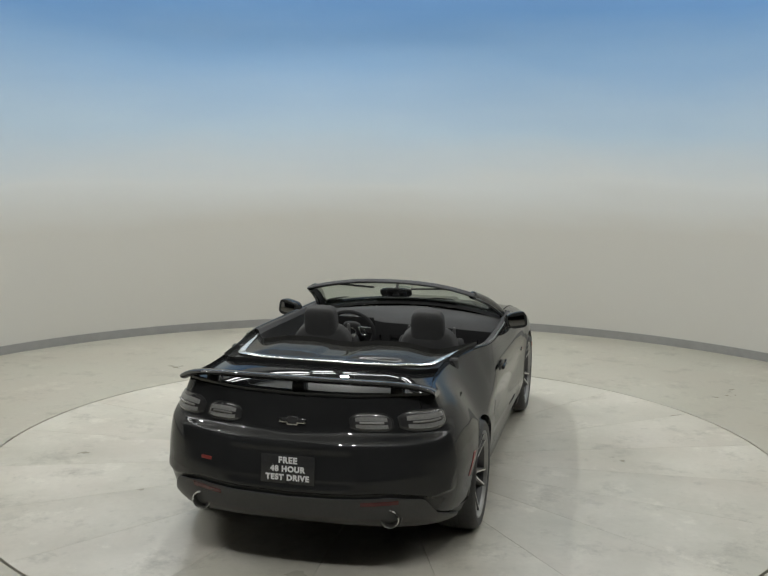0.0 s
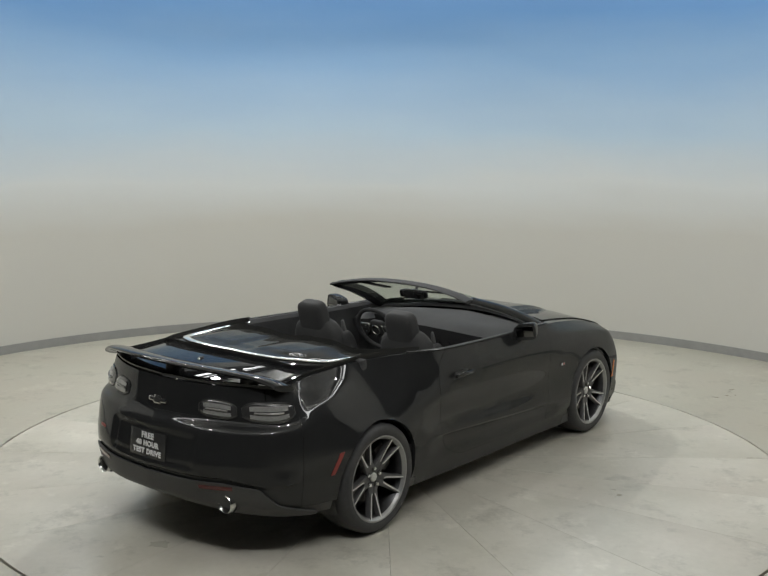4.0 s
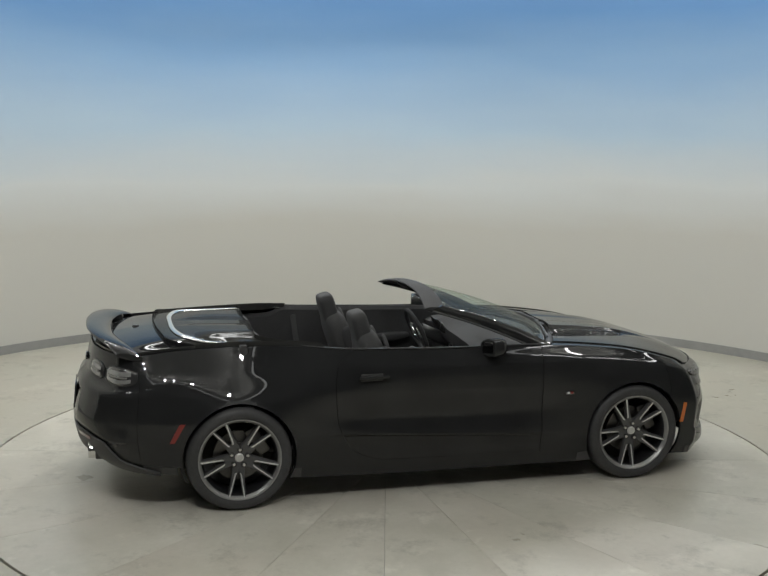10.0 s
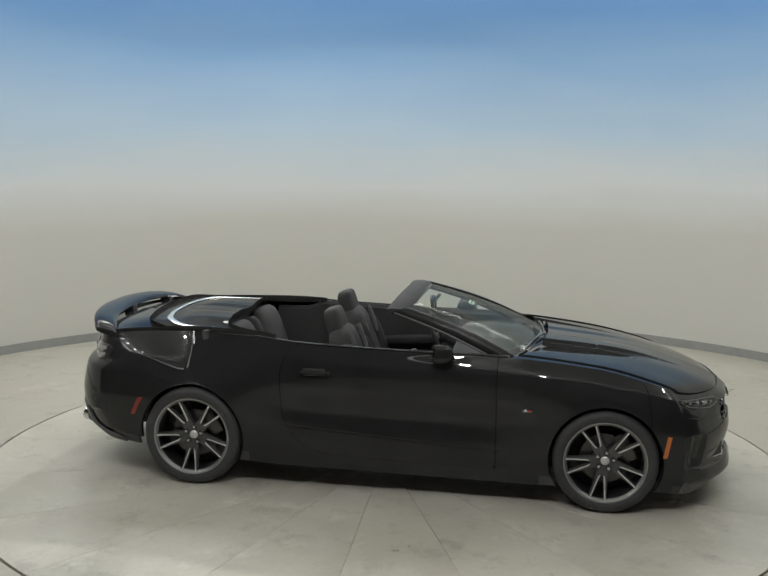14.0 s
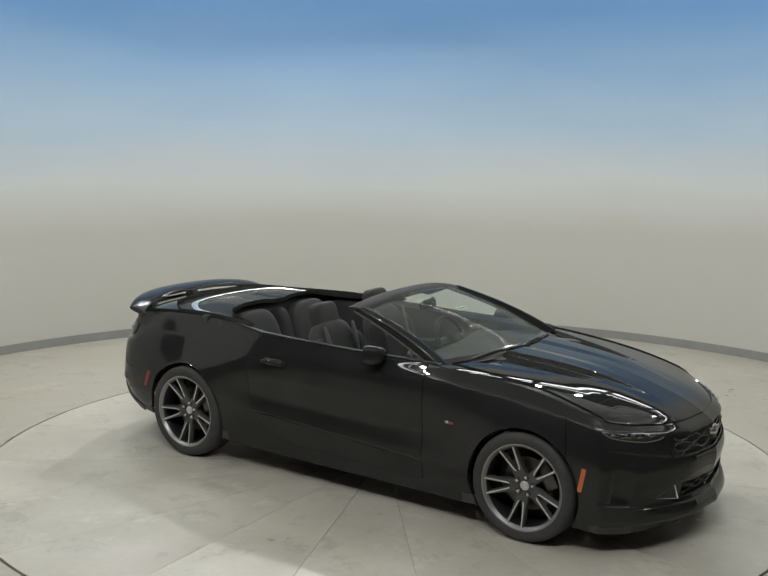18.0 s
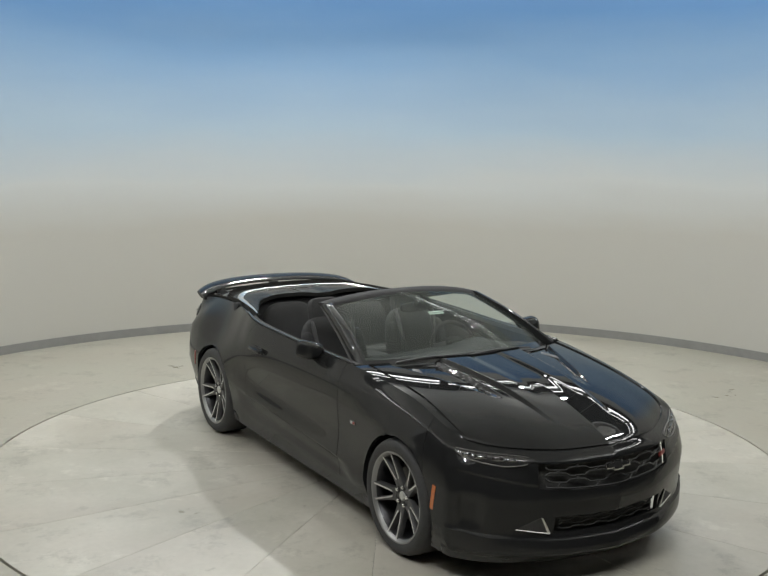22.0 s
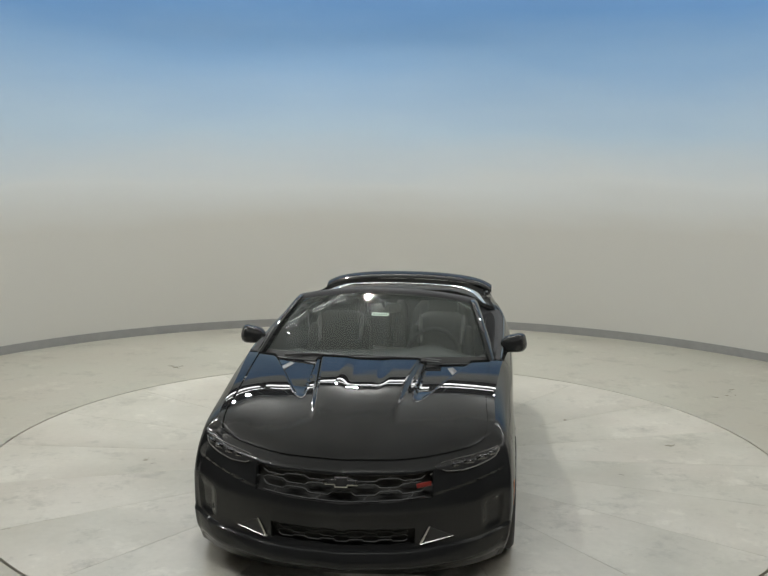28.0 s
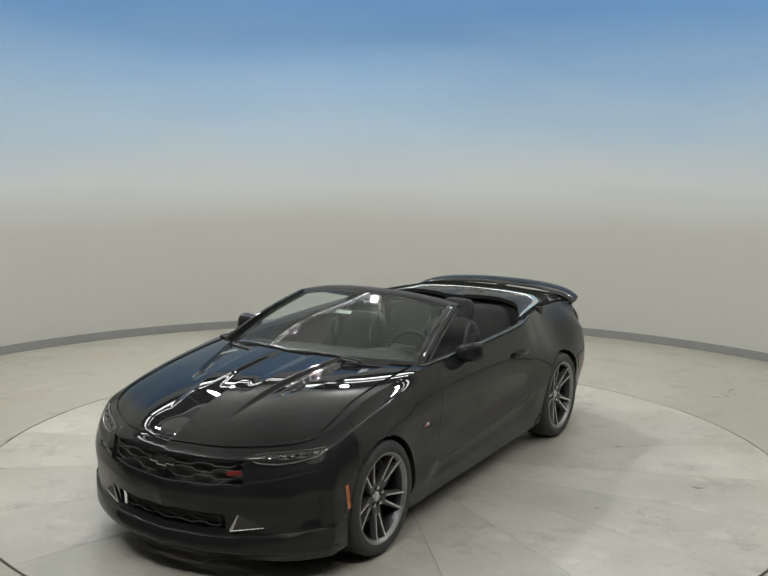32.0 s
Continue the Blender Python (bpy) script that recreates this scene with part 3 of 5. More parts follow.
def outside(us, vs, boxes):
    """Which faces lie outside the given openings (u0, u1, v0, v1)."""
    um, vm = (us[:-1] + us[1:]) / 2, (vs[:-1] + vs[1:]) / 2
    k = np.ones((len(um), len(vm)), bool)
    for u0, u1, v0, v1 in boxes:
        k &= ~(((um > u0) & (um < u1))[:, None] & ((vm > v0) & (vm < v1))[None, :])
    return k


GRILLE = (0.0, 1.36, 3.45, 4.93)
LOW_GRILLE = (0.0, 1.08, 1.92, 2.48)


def grille_rise(u, v):
    """Lifts the lower edge of the upper grille slightly towards its ends."""
    hat = np.clip(np.minimum((v - 2.6) / 0.85, (4.93 - v) / 1.2), 0, 1)
    return v + 0.14 * (np.minimum(np.abs(u), 1.5) / 1.36) ** 1.6 * hat


def nose_relief(us, vs):
    """How far the nose stands out from its smooth skin: a lip under the lamps, corner pockets, the splitter's ledge."""
    u, v = np.meshgrid(np.abs(us), vs, indexing="ij")
    edge = 3.58 + 0.25 * np.clip(u - 1.35, 0, 1.6)                      # lip from the grille's corner out to the wing
    lip = step01(edge - 0.10, edge + 0.02, v) * (1 - step01(edge + 0.02, edge + 0.95, v))
    out = 0.010 * lip * step01(1.30, 1.55, u) * (1 - step01(2.7, 3.3, u))
    pocket = step01(2.20, 2.50, u) * (1 - step01(2.80, 3.0, u)) * step01(1.85, 2.2, v) * (1 - step01(2.7, 3.15, v))
    out -= 0.016 * pocket
    ledge = 1.62 + 0.06 * np.clip(u - 1.2, 0, 2)
    out += 0.014 * (1 - step01(ledge - 0.02, ledge + 0.10, v)) * step01(0.2, 1.0, v) * (1 - step01(3.2, 4.1, u))
    return out


def bumper_grids():
    """Both halves joined into one sheet, from the right corner round the nose to the left corner."""
    half, us, vs = skin_grid(0.0, 4.362, 0.0, 6.0, 25, 14)
    half = np.array([skin([u], grille_rise(u, vs) if u < 2.4 else grille_rise(1.5, vs) * max(0, 1 - (u - 2.4)) + vs * min(1, u - 2.4))[0] for u in us])
    nrm = np.cross(np.gradient(half, axis=0), np.gradient(half, axis=1))
    nrm /= np.linalg.norm(nrm, axis=2, keepdims=True)
    nrm[0, :, 1] = 0
    half = half + nrm * nose_relief(us, vs)[..., None]
    other = half[:0:-1].copy()
    other[..., 1] *= -1
    return np.concatenate([other, half]), np.concatenate([-us[:0:-1], us]), vs


def both(boxes):
    return [b for u0, u1, v0, v1 in boxes for b in ((u0, u1, v0, v1), (-u1, -u0, v0, v1))]


g, us, vs = bumper_grids()
keep = outside(us, vs, both([GRILLE, LOW_GRILLE]))
sheet("front_bumper", g, PAINT, car, keep=keep, arches=ARCHES[:1], lip=0.022, label="black painted front bumper with a splitter lip")

half, us, vs = skin_grid(12.737, 16.0, 0.0, 4.938, 22, 14)
U, V = np.meshgrid(us, vs, indexing="ij")
press = step01(14.88, 15.10, U) * step01(2.60, 2.85, V) * (1 - step01(3.65, 3.95, V))
half[..., 0] += 0.012 * press                                  # hollow for the plate
step_ = 2.42 - 0.5 * np.clip(14.4 - U, 0, 2)
half[..., 0] -= 0.012 * step01(step_, step_ + 0.12, V) * (1 - step01(step_ + 0.12, step_ + 1.3, V)) * step01(12.9, 13.6, U)
corner = step01(12.74, 13.1, U) * (1 - step01(13.1, 13.7, U)) * step01(2.02, 2.14, V) * (1 - step01(2.14, 2.9, V))
half[..., 1] += 0.014 * corner                                 # ledge running out round the corner
other = half[-2::-1].copy()
other[..., 1] *= -1
g = np.concatenate([half, other])
sheet("rear_bumper", g, PAINT, car, lip=0.022, arches=ARCHES[1:], label="black painted rear bumper")

# tail panel between bumper and boot lid
half, us, vs = skin_grid(13.55, 16.0, 4.945, 6.0, 18, 9)
other = half[-2::-1].copy()
other[..., 1] *= -1
g = np.concatenate([half, other])
sheet("tail_panel", g, PAINT, car, lip=0.02, label="gloss black panel carrying the tail lights")



def rear_seam(v):
    """The door's rear edge: upright above, sweeping forward to its lower corner."""
    return float(np.interp(v, (0.75, 1.13, 1.3, 1.5, 1.8, 2.2, 2.7, 3.5, 4.4, 5.2, 5.6, 6.0), (8.60, 8.66, 8.86, 8.99, 9.10, 9.19, 9.25, 9.285, 9.30, 9.24, 9.13, 9.0)))


def bowed_grid(left, right, v0, v1, nu, nv):
    """A stretch of the body side between two seams that change station with height."""
    vs_ = np.linspace(v0, v1, nv)
    rows = []
    for w in vs_:
        rows.append(skin(np.linspace(left(w), right(w), nu), [w])[:, 0])
    return np.swapaxes(np.array(rows), 0, 1)


for sd, word in SIDES:
    g, us, vs = skin_grid(4.37, 6.905, 0.75, 6.0, 16, 12)
    sheet("front_fender", g, PAINT, car, sd, arches=ARCHES[:1], lip=0.03)
    g = bowed_grid(lambda v: 6.915, lambda v: rear_seam(v) - 0.004, 1.122, 6.0, 34, 70)
    sheet("door", g, PAINT, car, sd, lip=0.025, label="long black side door")
    g = bowed_grid(lambda v: rear_seam(v) + 0.004, lambda v: 12.73, 0.75, 6.0, 66, 60)
    sheet("quarter_panel", g, PAINT, car, sd, arches=ARCHES[1:], lip=0.03)
    g, us, vs = skin_grid(12.73, 13.53, 4.945, 6.0, 16, 7)
    sheet("quarter_corner", g, PAINT, car, sd, lip=0.02)
    g, us, vs = skin_grid(6.0, 10.0, 0.0, 1.11, 10, 8)
    sheet("side_sill", g, PAINT, car, sd, lip=0.03, label="black painted sill below the door")
    g, us, vs = skin_grid(4.37, 6.0, 0.0, 0.73, 16, 6)
    sheet("front_sill_end", g, BLACK_TRIM, car, sd, arches=ARCHES[:1], lip=0.02)
    g, us, vs = skin_grid(10.0, 10.85, 0.0, 0.73, 20, 6)
    sheet("rear_sill_end", g, BLACK_TRIM, car, sd, arches=ARCHES[1:], lip=0.02)
    g, us, vs = skin_grid(12.0, 12.73, 0.0, 0.73, 20, 6)
    sheet("rear_arch_end", g, BLACK_TRIM, car, sd, arches=ARCHES[1:], lip=0.02)

# ---------------------------------------------------------------- bonnet and cowl


def bonnet_points(q, t):
    """The bonnet's surface: q from the middle (0) to the wing's crest (1), t from the nose (0) to the cowl (1)."""
    q, t = np.meshgrid(np.asarray(q, float), np.asarray(t, float), indexing="ij")
    nose = edge_at(np.linspace(0, 3.3, 60))
    fi = q * 59
    i0 = np.clip(fi.astype(int), 0, 58)
    n_ = nose[i0] + (nose[i0 + 1] - nose[i0]) * (fi - i0)[..., None]
    side = edge_at(np.linspace(3.3, 6.75, 60))
    ft = t * 59
    j0 = np.clip(ft.astype(int), 0, 58)
    s_ = side[j0] + (side[j0 + 1] - side[j0]) * (ft - j0)[..., None]
    cowl = np.stack([0.98 - 0.26 * q ** 2.2, 0.84 * q, 1.005 - 0.02 * q ** 2], -1)
    corner_a, corner_b = nose[-1], np.array([0.72, 0.84, 0.985])
    base = n_ + (cowl - n_) * t[..., None]
    base += (q ** 2)[..., None] * (s_ - (corner_a + (corner_b - corner_a) * t[..., None]))
    # lengthwise swell, lifting the middle above a straight line from nose to cowl
    base[..., 2] += (1 - q ** 2) * (0.058 * np.sin(math.pi * np.clip(t, 0, 1) ** 0.8) + 0.0)
    base[..., 2] += 0.016 * (1 - np.exp(-t / 0.06)) * np.exp(-1.2 * t) * (1 - q ** 6)      # rolled nose edge
    # raised centre dome, widening towards the windscreen, and a sunk wedge on each side of it
    y = base[..., 1]
    wid = 0.19 + 0.13 * t
    dome = 1 - step01(wid - 0.013, wid + 0.013, y)
    base[..., 2] += dome * 0.022 * step01(0.15, 0.6, t)
    sp = np.clip((t - 0.42) / 0.55, 0, 1)
    mid, hw = 0.33 + 0.16 * sp, 0.012 + 0.13 * sp
    wedge = 1 - step01(hw - 0.012, hw + 0.010, np.abs(y - mid))
    base[..., 2] -= wedge * 0.024 * step01(0.0, 0.35, sp)
    inner = (1 - step01(0.07, 0.16, y)) * step01(0.3, 0.8, t)
    base[..., 2] -= inner * 0.008
    return base


def mirrored(fn, qs, ts):
    """Both halves of a surface as one grid."""
    half = fn(qs, ts)
    other = half[:0:-1].copy() if qs[0] == 0 else half[::-1].copy()
    other[..., 1] *= -1
    return np.concatenate([other, half])


g = mirrored(bonnet_points, np.linspace(0, 0.9015, 112), np.linspace(0.0006, 0.985, 130))
sheet("bonnet", g[::-1], PAINT, car, lip=0.008, label="black bonnet with a raised centre dome")
for sd, word in SIDES:
    g = bonnet_points(np.linspace(0.9035, 1.0, 6), np.linspace(0.0006, 0.985, 60))
    sheet("wing_top", g[::-1], PAINT, car, sd, lip=0.0)
    # bonnet louvre, a sunk black slot beside the dome
    bmv = block((0.20, 0.05, 0.012), pose(0, 0, 0), 0.005)
    p = bonnet_points([0.62], [0.86])[0, 0]
    o = part("bonnet_vent", bmv, BLACK_TRIM, car)
    o.matrix_basis = pose(p[0], p[1] * sd, p[2] - 0.002, 0, 3, 18 * sd)

# ---------------------------------------------------------------- rear deck


def deck_points(q, t):
    """From the tail edge (t 0) forward to the cabin (t 1)."""
    q, t = np.meshgrid(np.asarray(q, float), np.asarray(t, float), indexing="ij")
    tail = edge_at(np.linspace(16.0, 13.0, 60))
    fi = q * 59
    i0 = np.clip(fi.astype(int), 0, 58)
    n_ = tail[i0] + (tail[i0 + 1] - tail[i0]) * (fi - i0)[..., None]
    side = edge_at(np.linspace(13.0, 9.35, 60))
    ft = t * 59
    j0 = np.clip(ft.astype(int), 0, 58)
    s_ = side[j0] + (side[j0 + 1] - side[j0]) * (ft - j0)[..., None]
    fx = -1.26 + (0.46) * step01(0.62, 1.0, q)
    front = np.stack([fx, 0.85 * q, 1.085 - 0.045 * step01(0.45, 0.85, q)], -1)
    end = np.array([-0.80, 0.85, 1.04])
    base = n_ + (front - n_) * t[..., None]
    base += (q ** 3)[..., None] * (s_ - (tail[-1] + (end - tail[-1]) * t[..., None]))
    base[..., 2] += (1 - q ** 2) * 0.045 * np.sin(math.pi * np.clip(t, 0, 1) ** 0.9)
    # a valley down the middle of the cover between two low humps, and a dished step near its rear
    y = base[..., 1]
    base[..., 2] -= 0.012 * (1 - step01(0.06, 0.15, y)) * step01(0.50, 0.72, t)
    base[..., 2] += 0.006 * (step01(0.12, 0.24, y) - step01(0.38, 0.52, y)) * step01(0.58, 0.80, t)
    base[..., 2] -= 0.008 * step01(0.40, 0.50, t) * (1 - step01(0.58, 0.68, t)) * (1 - step01(0.40, 0.52, y))
    return base


SPLIT_T = 0.40
g = mirrored(deck_points, np.linspace(0, 0.93, 40), np.linspace(0.01, SPLIT_T - 0.004, 24))
sheet("boot_lid", g, PAINT, car, lip=0.02, label="black boot lid")
g = mirrored(deck_points, np.linspace(0, 0.93, 60), np.linspace(SPLIT_T, 1.0, 48))
sheet("roof_cover", g, COVER_PAINT, car, lip=0.03, label="black hard cover over the folded roof")
for sd, word in SIDES:
    g = deck_points(np.linspace(0.936, 1.0, 5), np.linspace(0.01, 1.0, 46))
    sheet("deck_edge", g, PAINT, car, sd, lip=0.0)


def on_surface(fn, xy, q1=0.93):
    """Heights of a deck or bonnet surface under the given x, y."""
    dense = fn(np.linspace(0, 1.0, 90), np.linspace(0, 1, 160)).reshape(-1, 3)
    out = []
    for x, y in xy:
        d = (dense[:, 0] - x) ** 2 + (dense[:, 1] - abs(y)) ** 2
        k = np.argsort(d)[:4]
        w = 1 / (d[k] + 1e-6)
        out.append((x, y, float((dense[k, 2] * w).sum() / w.sum())))
    return np.array(out)


def molding_path():
    """Bright strip round the roof cover: along both sides and across behind it, with round corners."""
    half = spline([(-1.785, 0), (-1.775, .25), (-1.715, .47), (-1.575, .600), (-1.36, .652), (-1.10, .700), (-.88, .745)], 64)
    half = on_surface(deck_points, half)
    half[:, 2] += 0.005
    other = half[:0:-1].copy()
    other[:, 1] *= -1
    return np.concatenate([other, half])


mp = molding_path()
arc = np.abs(np.linspace(-1, 1, len(mp)))
bar("roof_cover_molding", mp, np.interp(arc, (0, 0.2, 0.42, 0.6, 0.8, 1.0), (0.014, 0.018, 0.026, 0.022, 0.013, 0.007)).tolist(), BRIGHT, car, 10, 0.28, "bright satin metal strip round the roof cover")

def crest(name, u0, u1, n, r, inner, label):
    """A rounded edge along the top line of the body, where the side turns into the upper panel."""
    us_ = np.linspace(u0, u1, n)
    e = edge_at(us_)
    low_ = skin(us_, [5.9])[:, 0]
    for sd, word in SIDES:
        path = []
        radii = np.interp(np.linspace(0, 1, n), (0, 0.12, 0.9, 1.0), (0.002, r, r, 0.004)).tolist()
        for p, q, w, k in zip(e, low_, np.gradient(e, axis=0), radii):
            w = w / np.linalg.norm(w)
            out = np.cross(w, p - q)
            out /= np.linalg.norm(out)
            up = inner / np.linalg.norm(inner)
            mid_ = out + up
            mid_ /= np.linalg.norm(mid_)
            path.append(tuple((p - mid_ * k / max(0.5, float(mid_ @ out))) * np.array([1, sd, 1])))
        bar(name, path, radii, PAINT, car, 16, label=label)


crest("wing_crest", 2.9, 6.74, 60, 0.022, np.array([0.10, 0.10, 1.0]), "rounded black crest of the front wing")
crest("haunch_crest", 9.05, 13.2, 60, 0.020, np.array([-0.05, 0.12, 1.0]), "rounded black crest of the rear wing")

# ---------------------------------------------------------------- wheels


def wheel_parts(top):
    """A five-double-spoke alloy wheel facing +y, with tyre, brake disc and caliper."""
    w2 = 0.125
    tyre = part("tyre", revolve([(0.262, -w2 + 0.01), (0.275, -w2), (0.315, -w2 - 0.006), (0.335, -w2 + 0.012), (0.343, -w2 + 0.035), (0.346, -0.04), (0.346, 0.04), (0.343, w2 - 0.035), (0.335, w2 - 0.012), (0.315, w2 + 0.006), (0.292, w2 + 0.004), (0.275, w2), (0.262, w2 - 0.01)], 72), RUBBER, top, "black low-profile tyre", 50)
    bm = bmesh.new()
    for y in (-0.03, 0.0, 0.03):
        sub = revolve([(0.3466, y - 0.004), (0.3472, y), (0.3466, y + 0.004)], 72)
        me = bpy.data.meshes.new("groove")
        sub.to_mesh(me)
        sub.free()
        bm.from_mesh(me)
    part("tread_groove", bm, UNDER, tyre)
    rim = part("rim", revolve([(0.255, -0.10), (0.242, -0.08), (0.238, 0.05), (0.246, 0.10), (0.256, 0.114), (0.262, 0.121), (0.270, 0.122), (0.272, 0.112), (0.262, 0.10)], 72), ALLOY_DARK, top, "dark grey wheel barrel")
    part("rim_lip", revolve([(0.247, 0.103), (0.2555, 0.1165), (0.262, 0.1235), (0.2705, 0.1245), (0.2725, 0.114)], 72), RIM_EDGE, rim, "machined bright rim edge")
    part("brake_disc", revolve([(0.001, -0.01), (0.165, -0.01), (0.165, 0.012), (0.09, 0.012), (0.085, 0.03), (0.001, 0.03)], 48), STEEL, top, "steel brake disc")
    part("barrel_back", revolve([(0.001, -0.09), (0.243, -0.09), (0.243, -0.08), (0.001, -0.08)], 48), UNDER, top)
    part("caliper", block((0.09, 0.07, 0.20), pose(-0.155, 0.012, 0.02), 0.018), STEEL, top, "grey brake caliper")
    R = 0.254

    def arm_rows(sgn, lift, inset):
        """Cross-rows of one arm: bounded by the narrow slot of its pair and by the wide gap to the next pair."""
        rows = []
        for r in np.concatenate([np.linspace(0.26, 0.38, 5), np.linspace(0.40, 1.0, 12)]) * R:
            f = r / R
            lo = 0.0 if f < 0.39 else math.asin(min(1, (0.030 + 0.13 * (f - 0.38) / 0.62) * (0.35 + 0.65 * min(1, (f - 0.38) / 0.06)) * R / r))
            hi = radians(36) - math.asin(min(1, 0.385 * max(0.0, (f - 0.28) / 0.72) ** 0.82 * R / r))
            lo, hi = lo + inset / r * (f >= 0.39), hi - inset / r * (f > 0.29)
            yy = 0.072 + 0.040 * max(0.0, (f - 0.26) / 0.74) ** 1.2 + lift
            rows.append([(r, sgn * (lo + (hi - lo) * w), yy) for w in (0.0, 0.33, 0.67, 1.0)])
        return rows

    def at(p, a0, dy=0.0):
        return Vector((p[0] * math.cos(a0 + p[1]), p[2] + dy, p[0] * math.sin(a0 + p[1])))

    for k in range(5):
        a0 = radians(90 + 72 * k)
        for sgn in (-1, 1):
            bm = bmesh.new()
            face, foot_ = arm_rows(sgn, 0.0, 0.002), arm_rows(sgn, -0.034, -0.002)
            rim_ = arm_rows(sgn, -0.003, 0.0)
            rings = [[bm.verts.new(at(g_[0], a0)), bm.verts.new(at(r_[0], a0))] + [bm.verts.new(at(p, a0, d)) for p, d in zip(f_, (0, 0.002, 0.002, 0))] + [bm.verts.new(at(r_[3], a0)), bm.verts.new(at(g_[3], a0))] for f_, g_, r_ in zip(face, foot_, rim_)]
            for i in range(len(rings) - 1):
                for j in range(7):
                    bm.faces.new((rings[i][j], rings[i][j + 1], rings[i + 1][j + 1], rings[i + 1][j]))
            spoke = part("spoke", bm, ALLOY_MID, top, "satin grey spoke arm with a bright machined edge", 35)
            bm = bmesh.new()
            edge = [(r, sgn * (abs(a) + 0.0008 / r), y + 0.0022) for (r, a, y) in (row[0] for row in face) if r > 0.385 * R]
            outer = [(r, sgn * (abs(a) + 0.0100 / r), y) for r, a, y in edge]
            va, vb = [bm.verts.new(at(p, a0)) for p in edge], [bm.verts.new(at(p, a0)) for p in outer]
            for i in range(len(va) - 1):
                bm.faces.new((va[i], vb[i], vb[i + 1], va[i + 1]))
            part("machined_edge", bm, ALLOY, spoke)
    part("hub", revolve([(0.001, 0.068), (0.058, 0.068), (0.068, 0.070), (0.073, 0.050), (0.07, 0.02)], 40), ALLOY_MID, top, "dark grey wheel hub")
    part("hub_cap", revolve([(0.001, 0.079), (0.022, 0.078), (0.029, 0.073), (0.030, 0.055)], 32), ALLOY, top, "silver centre cap")
    for k in range(5):
        a = radians(126 + 72 * k)
        at_ = pose(0.056 * math.cos(a), 0.008, 0.056 * math.sin(a))
        nut = part("lug_nut", revolve([(0.001, 0.076), (0.009, 0.075), (0.0125, 0.070), (0.013, 0.045)], 12, at_), CHROME, top, "bright lug nut in a dark pocket")
        part("nut_pocket", revolve([(0.012, 0.064), (0.0195, 0.0645), (0.021, 0.060)], 16, at_), UNDER, nut)


def add_wheel(x, sd, spin, proto=None):
    if proto is None:
        w = new("wheel")
        w.parent = car
        wheel_parts(w)
    else:
        w = copy_thing(proto, Matrix())
    w.matrix_basis = pose(x, (0.792 if x > 0 else 0.80) * sd, HUB_Z, 0, 0, 0 if sd > 0 else 180) @ pose(0, 0, 0, 0, spin, 0)
    return w


w1 = add_wheel(WHEEL_X, 1, 34)
add_wheel(-WHEEL_X, 1, 20, w1)
add_wheel(WHEEL_X, -1, 26.8, w1)
add_wheel(-WHEEL_X, -1, 31, w1)

# wheel wells and underbody
for x in (WHEEL_X, -WHEEL_X):
    for sd, word in SIDES:
        bm = revolve([(ARCH_R - 0.012, 0.86), (ARCH_R + 0.012, 0.80), (ARCH_R + 0.012, 0.55), (0.001, 0.55)], 32, None, -25, 205)
        bmesh.ops.transform(bm, matrix=Matrix.Translation((x, 0, HUB_Z)) @ Matrix.Diagonal((1, sd, 1, 1)), verts=bm.verts[:])
        part("wheel_liner", bm, UNDER, car)
bm = bmesh.new()
box(bm, (2.00, 1.66, 0.16), pose(0, 0, 0.23), 0.03)
part("floor_pan", bm, UNDER, car)
part("nose_core", block((0.40, 1.00, 0.38), pose(1.86, 0, 0.42), 0.08), UNDER, car)
part("tail_core", block((0.50, 1.00, 0.46), pose(-1.98, 0, 0.50), 0.08), UNDER, car)
part("engine_block", block((1.20, 0.90, 0.55), pose(1.35, 0, 0.48), 0.06), UNDER, car)
part("boot_floor", block((1.30, 0.96, 0.30), pose(-1.45, 0, 0.50), 0.05), UNDER, car)

# ---------------------------------------------------------------- car: front details
VALANCE = mat("satin_dark_grey_valance", (0.055, 0.055, 0.054), 0.5, noise_scale=60, amount=0.15, bump=0.0003, bump_scale=500)
GRILLE_EDGE = mat("grey_gloss_grille_plastic", (0.10, 0.10, 0.10), 0.2, noise_scale=60, amount=0.2)


def skin_pt(u, v, off=0.0):
    """A point of the body skin at a signed station (minus is the car's right), moved off along its outward normal, with that normal."""
    sd = -1 if u < 0 else 1
    a = abs(u)
    p = skin([a], [v])[0, 0]
    pu = skin([min(a + 0.02, 16)], [v])[0, 0] - skin([max(a - 0.02, 0)], [v])[0, 0]
    pv = skin([a], [min(v + 0.02, 6)])[0, 0] - skin([a], [max(v - 0.02, 0)])[0, 0]
    if a < 0.02 or a > 15.98:
        pu = np.array([0, 1.0 if a < 1 else -1.0, 0])
    nrm = np.cross(pu, pv)
    nrm /= np.linalg.norm(nrm)
    p = p + nrm * off
    m = np.array([1, sd, 1])
    return p * m, nrm * m


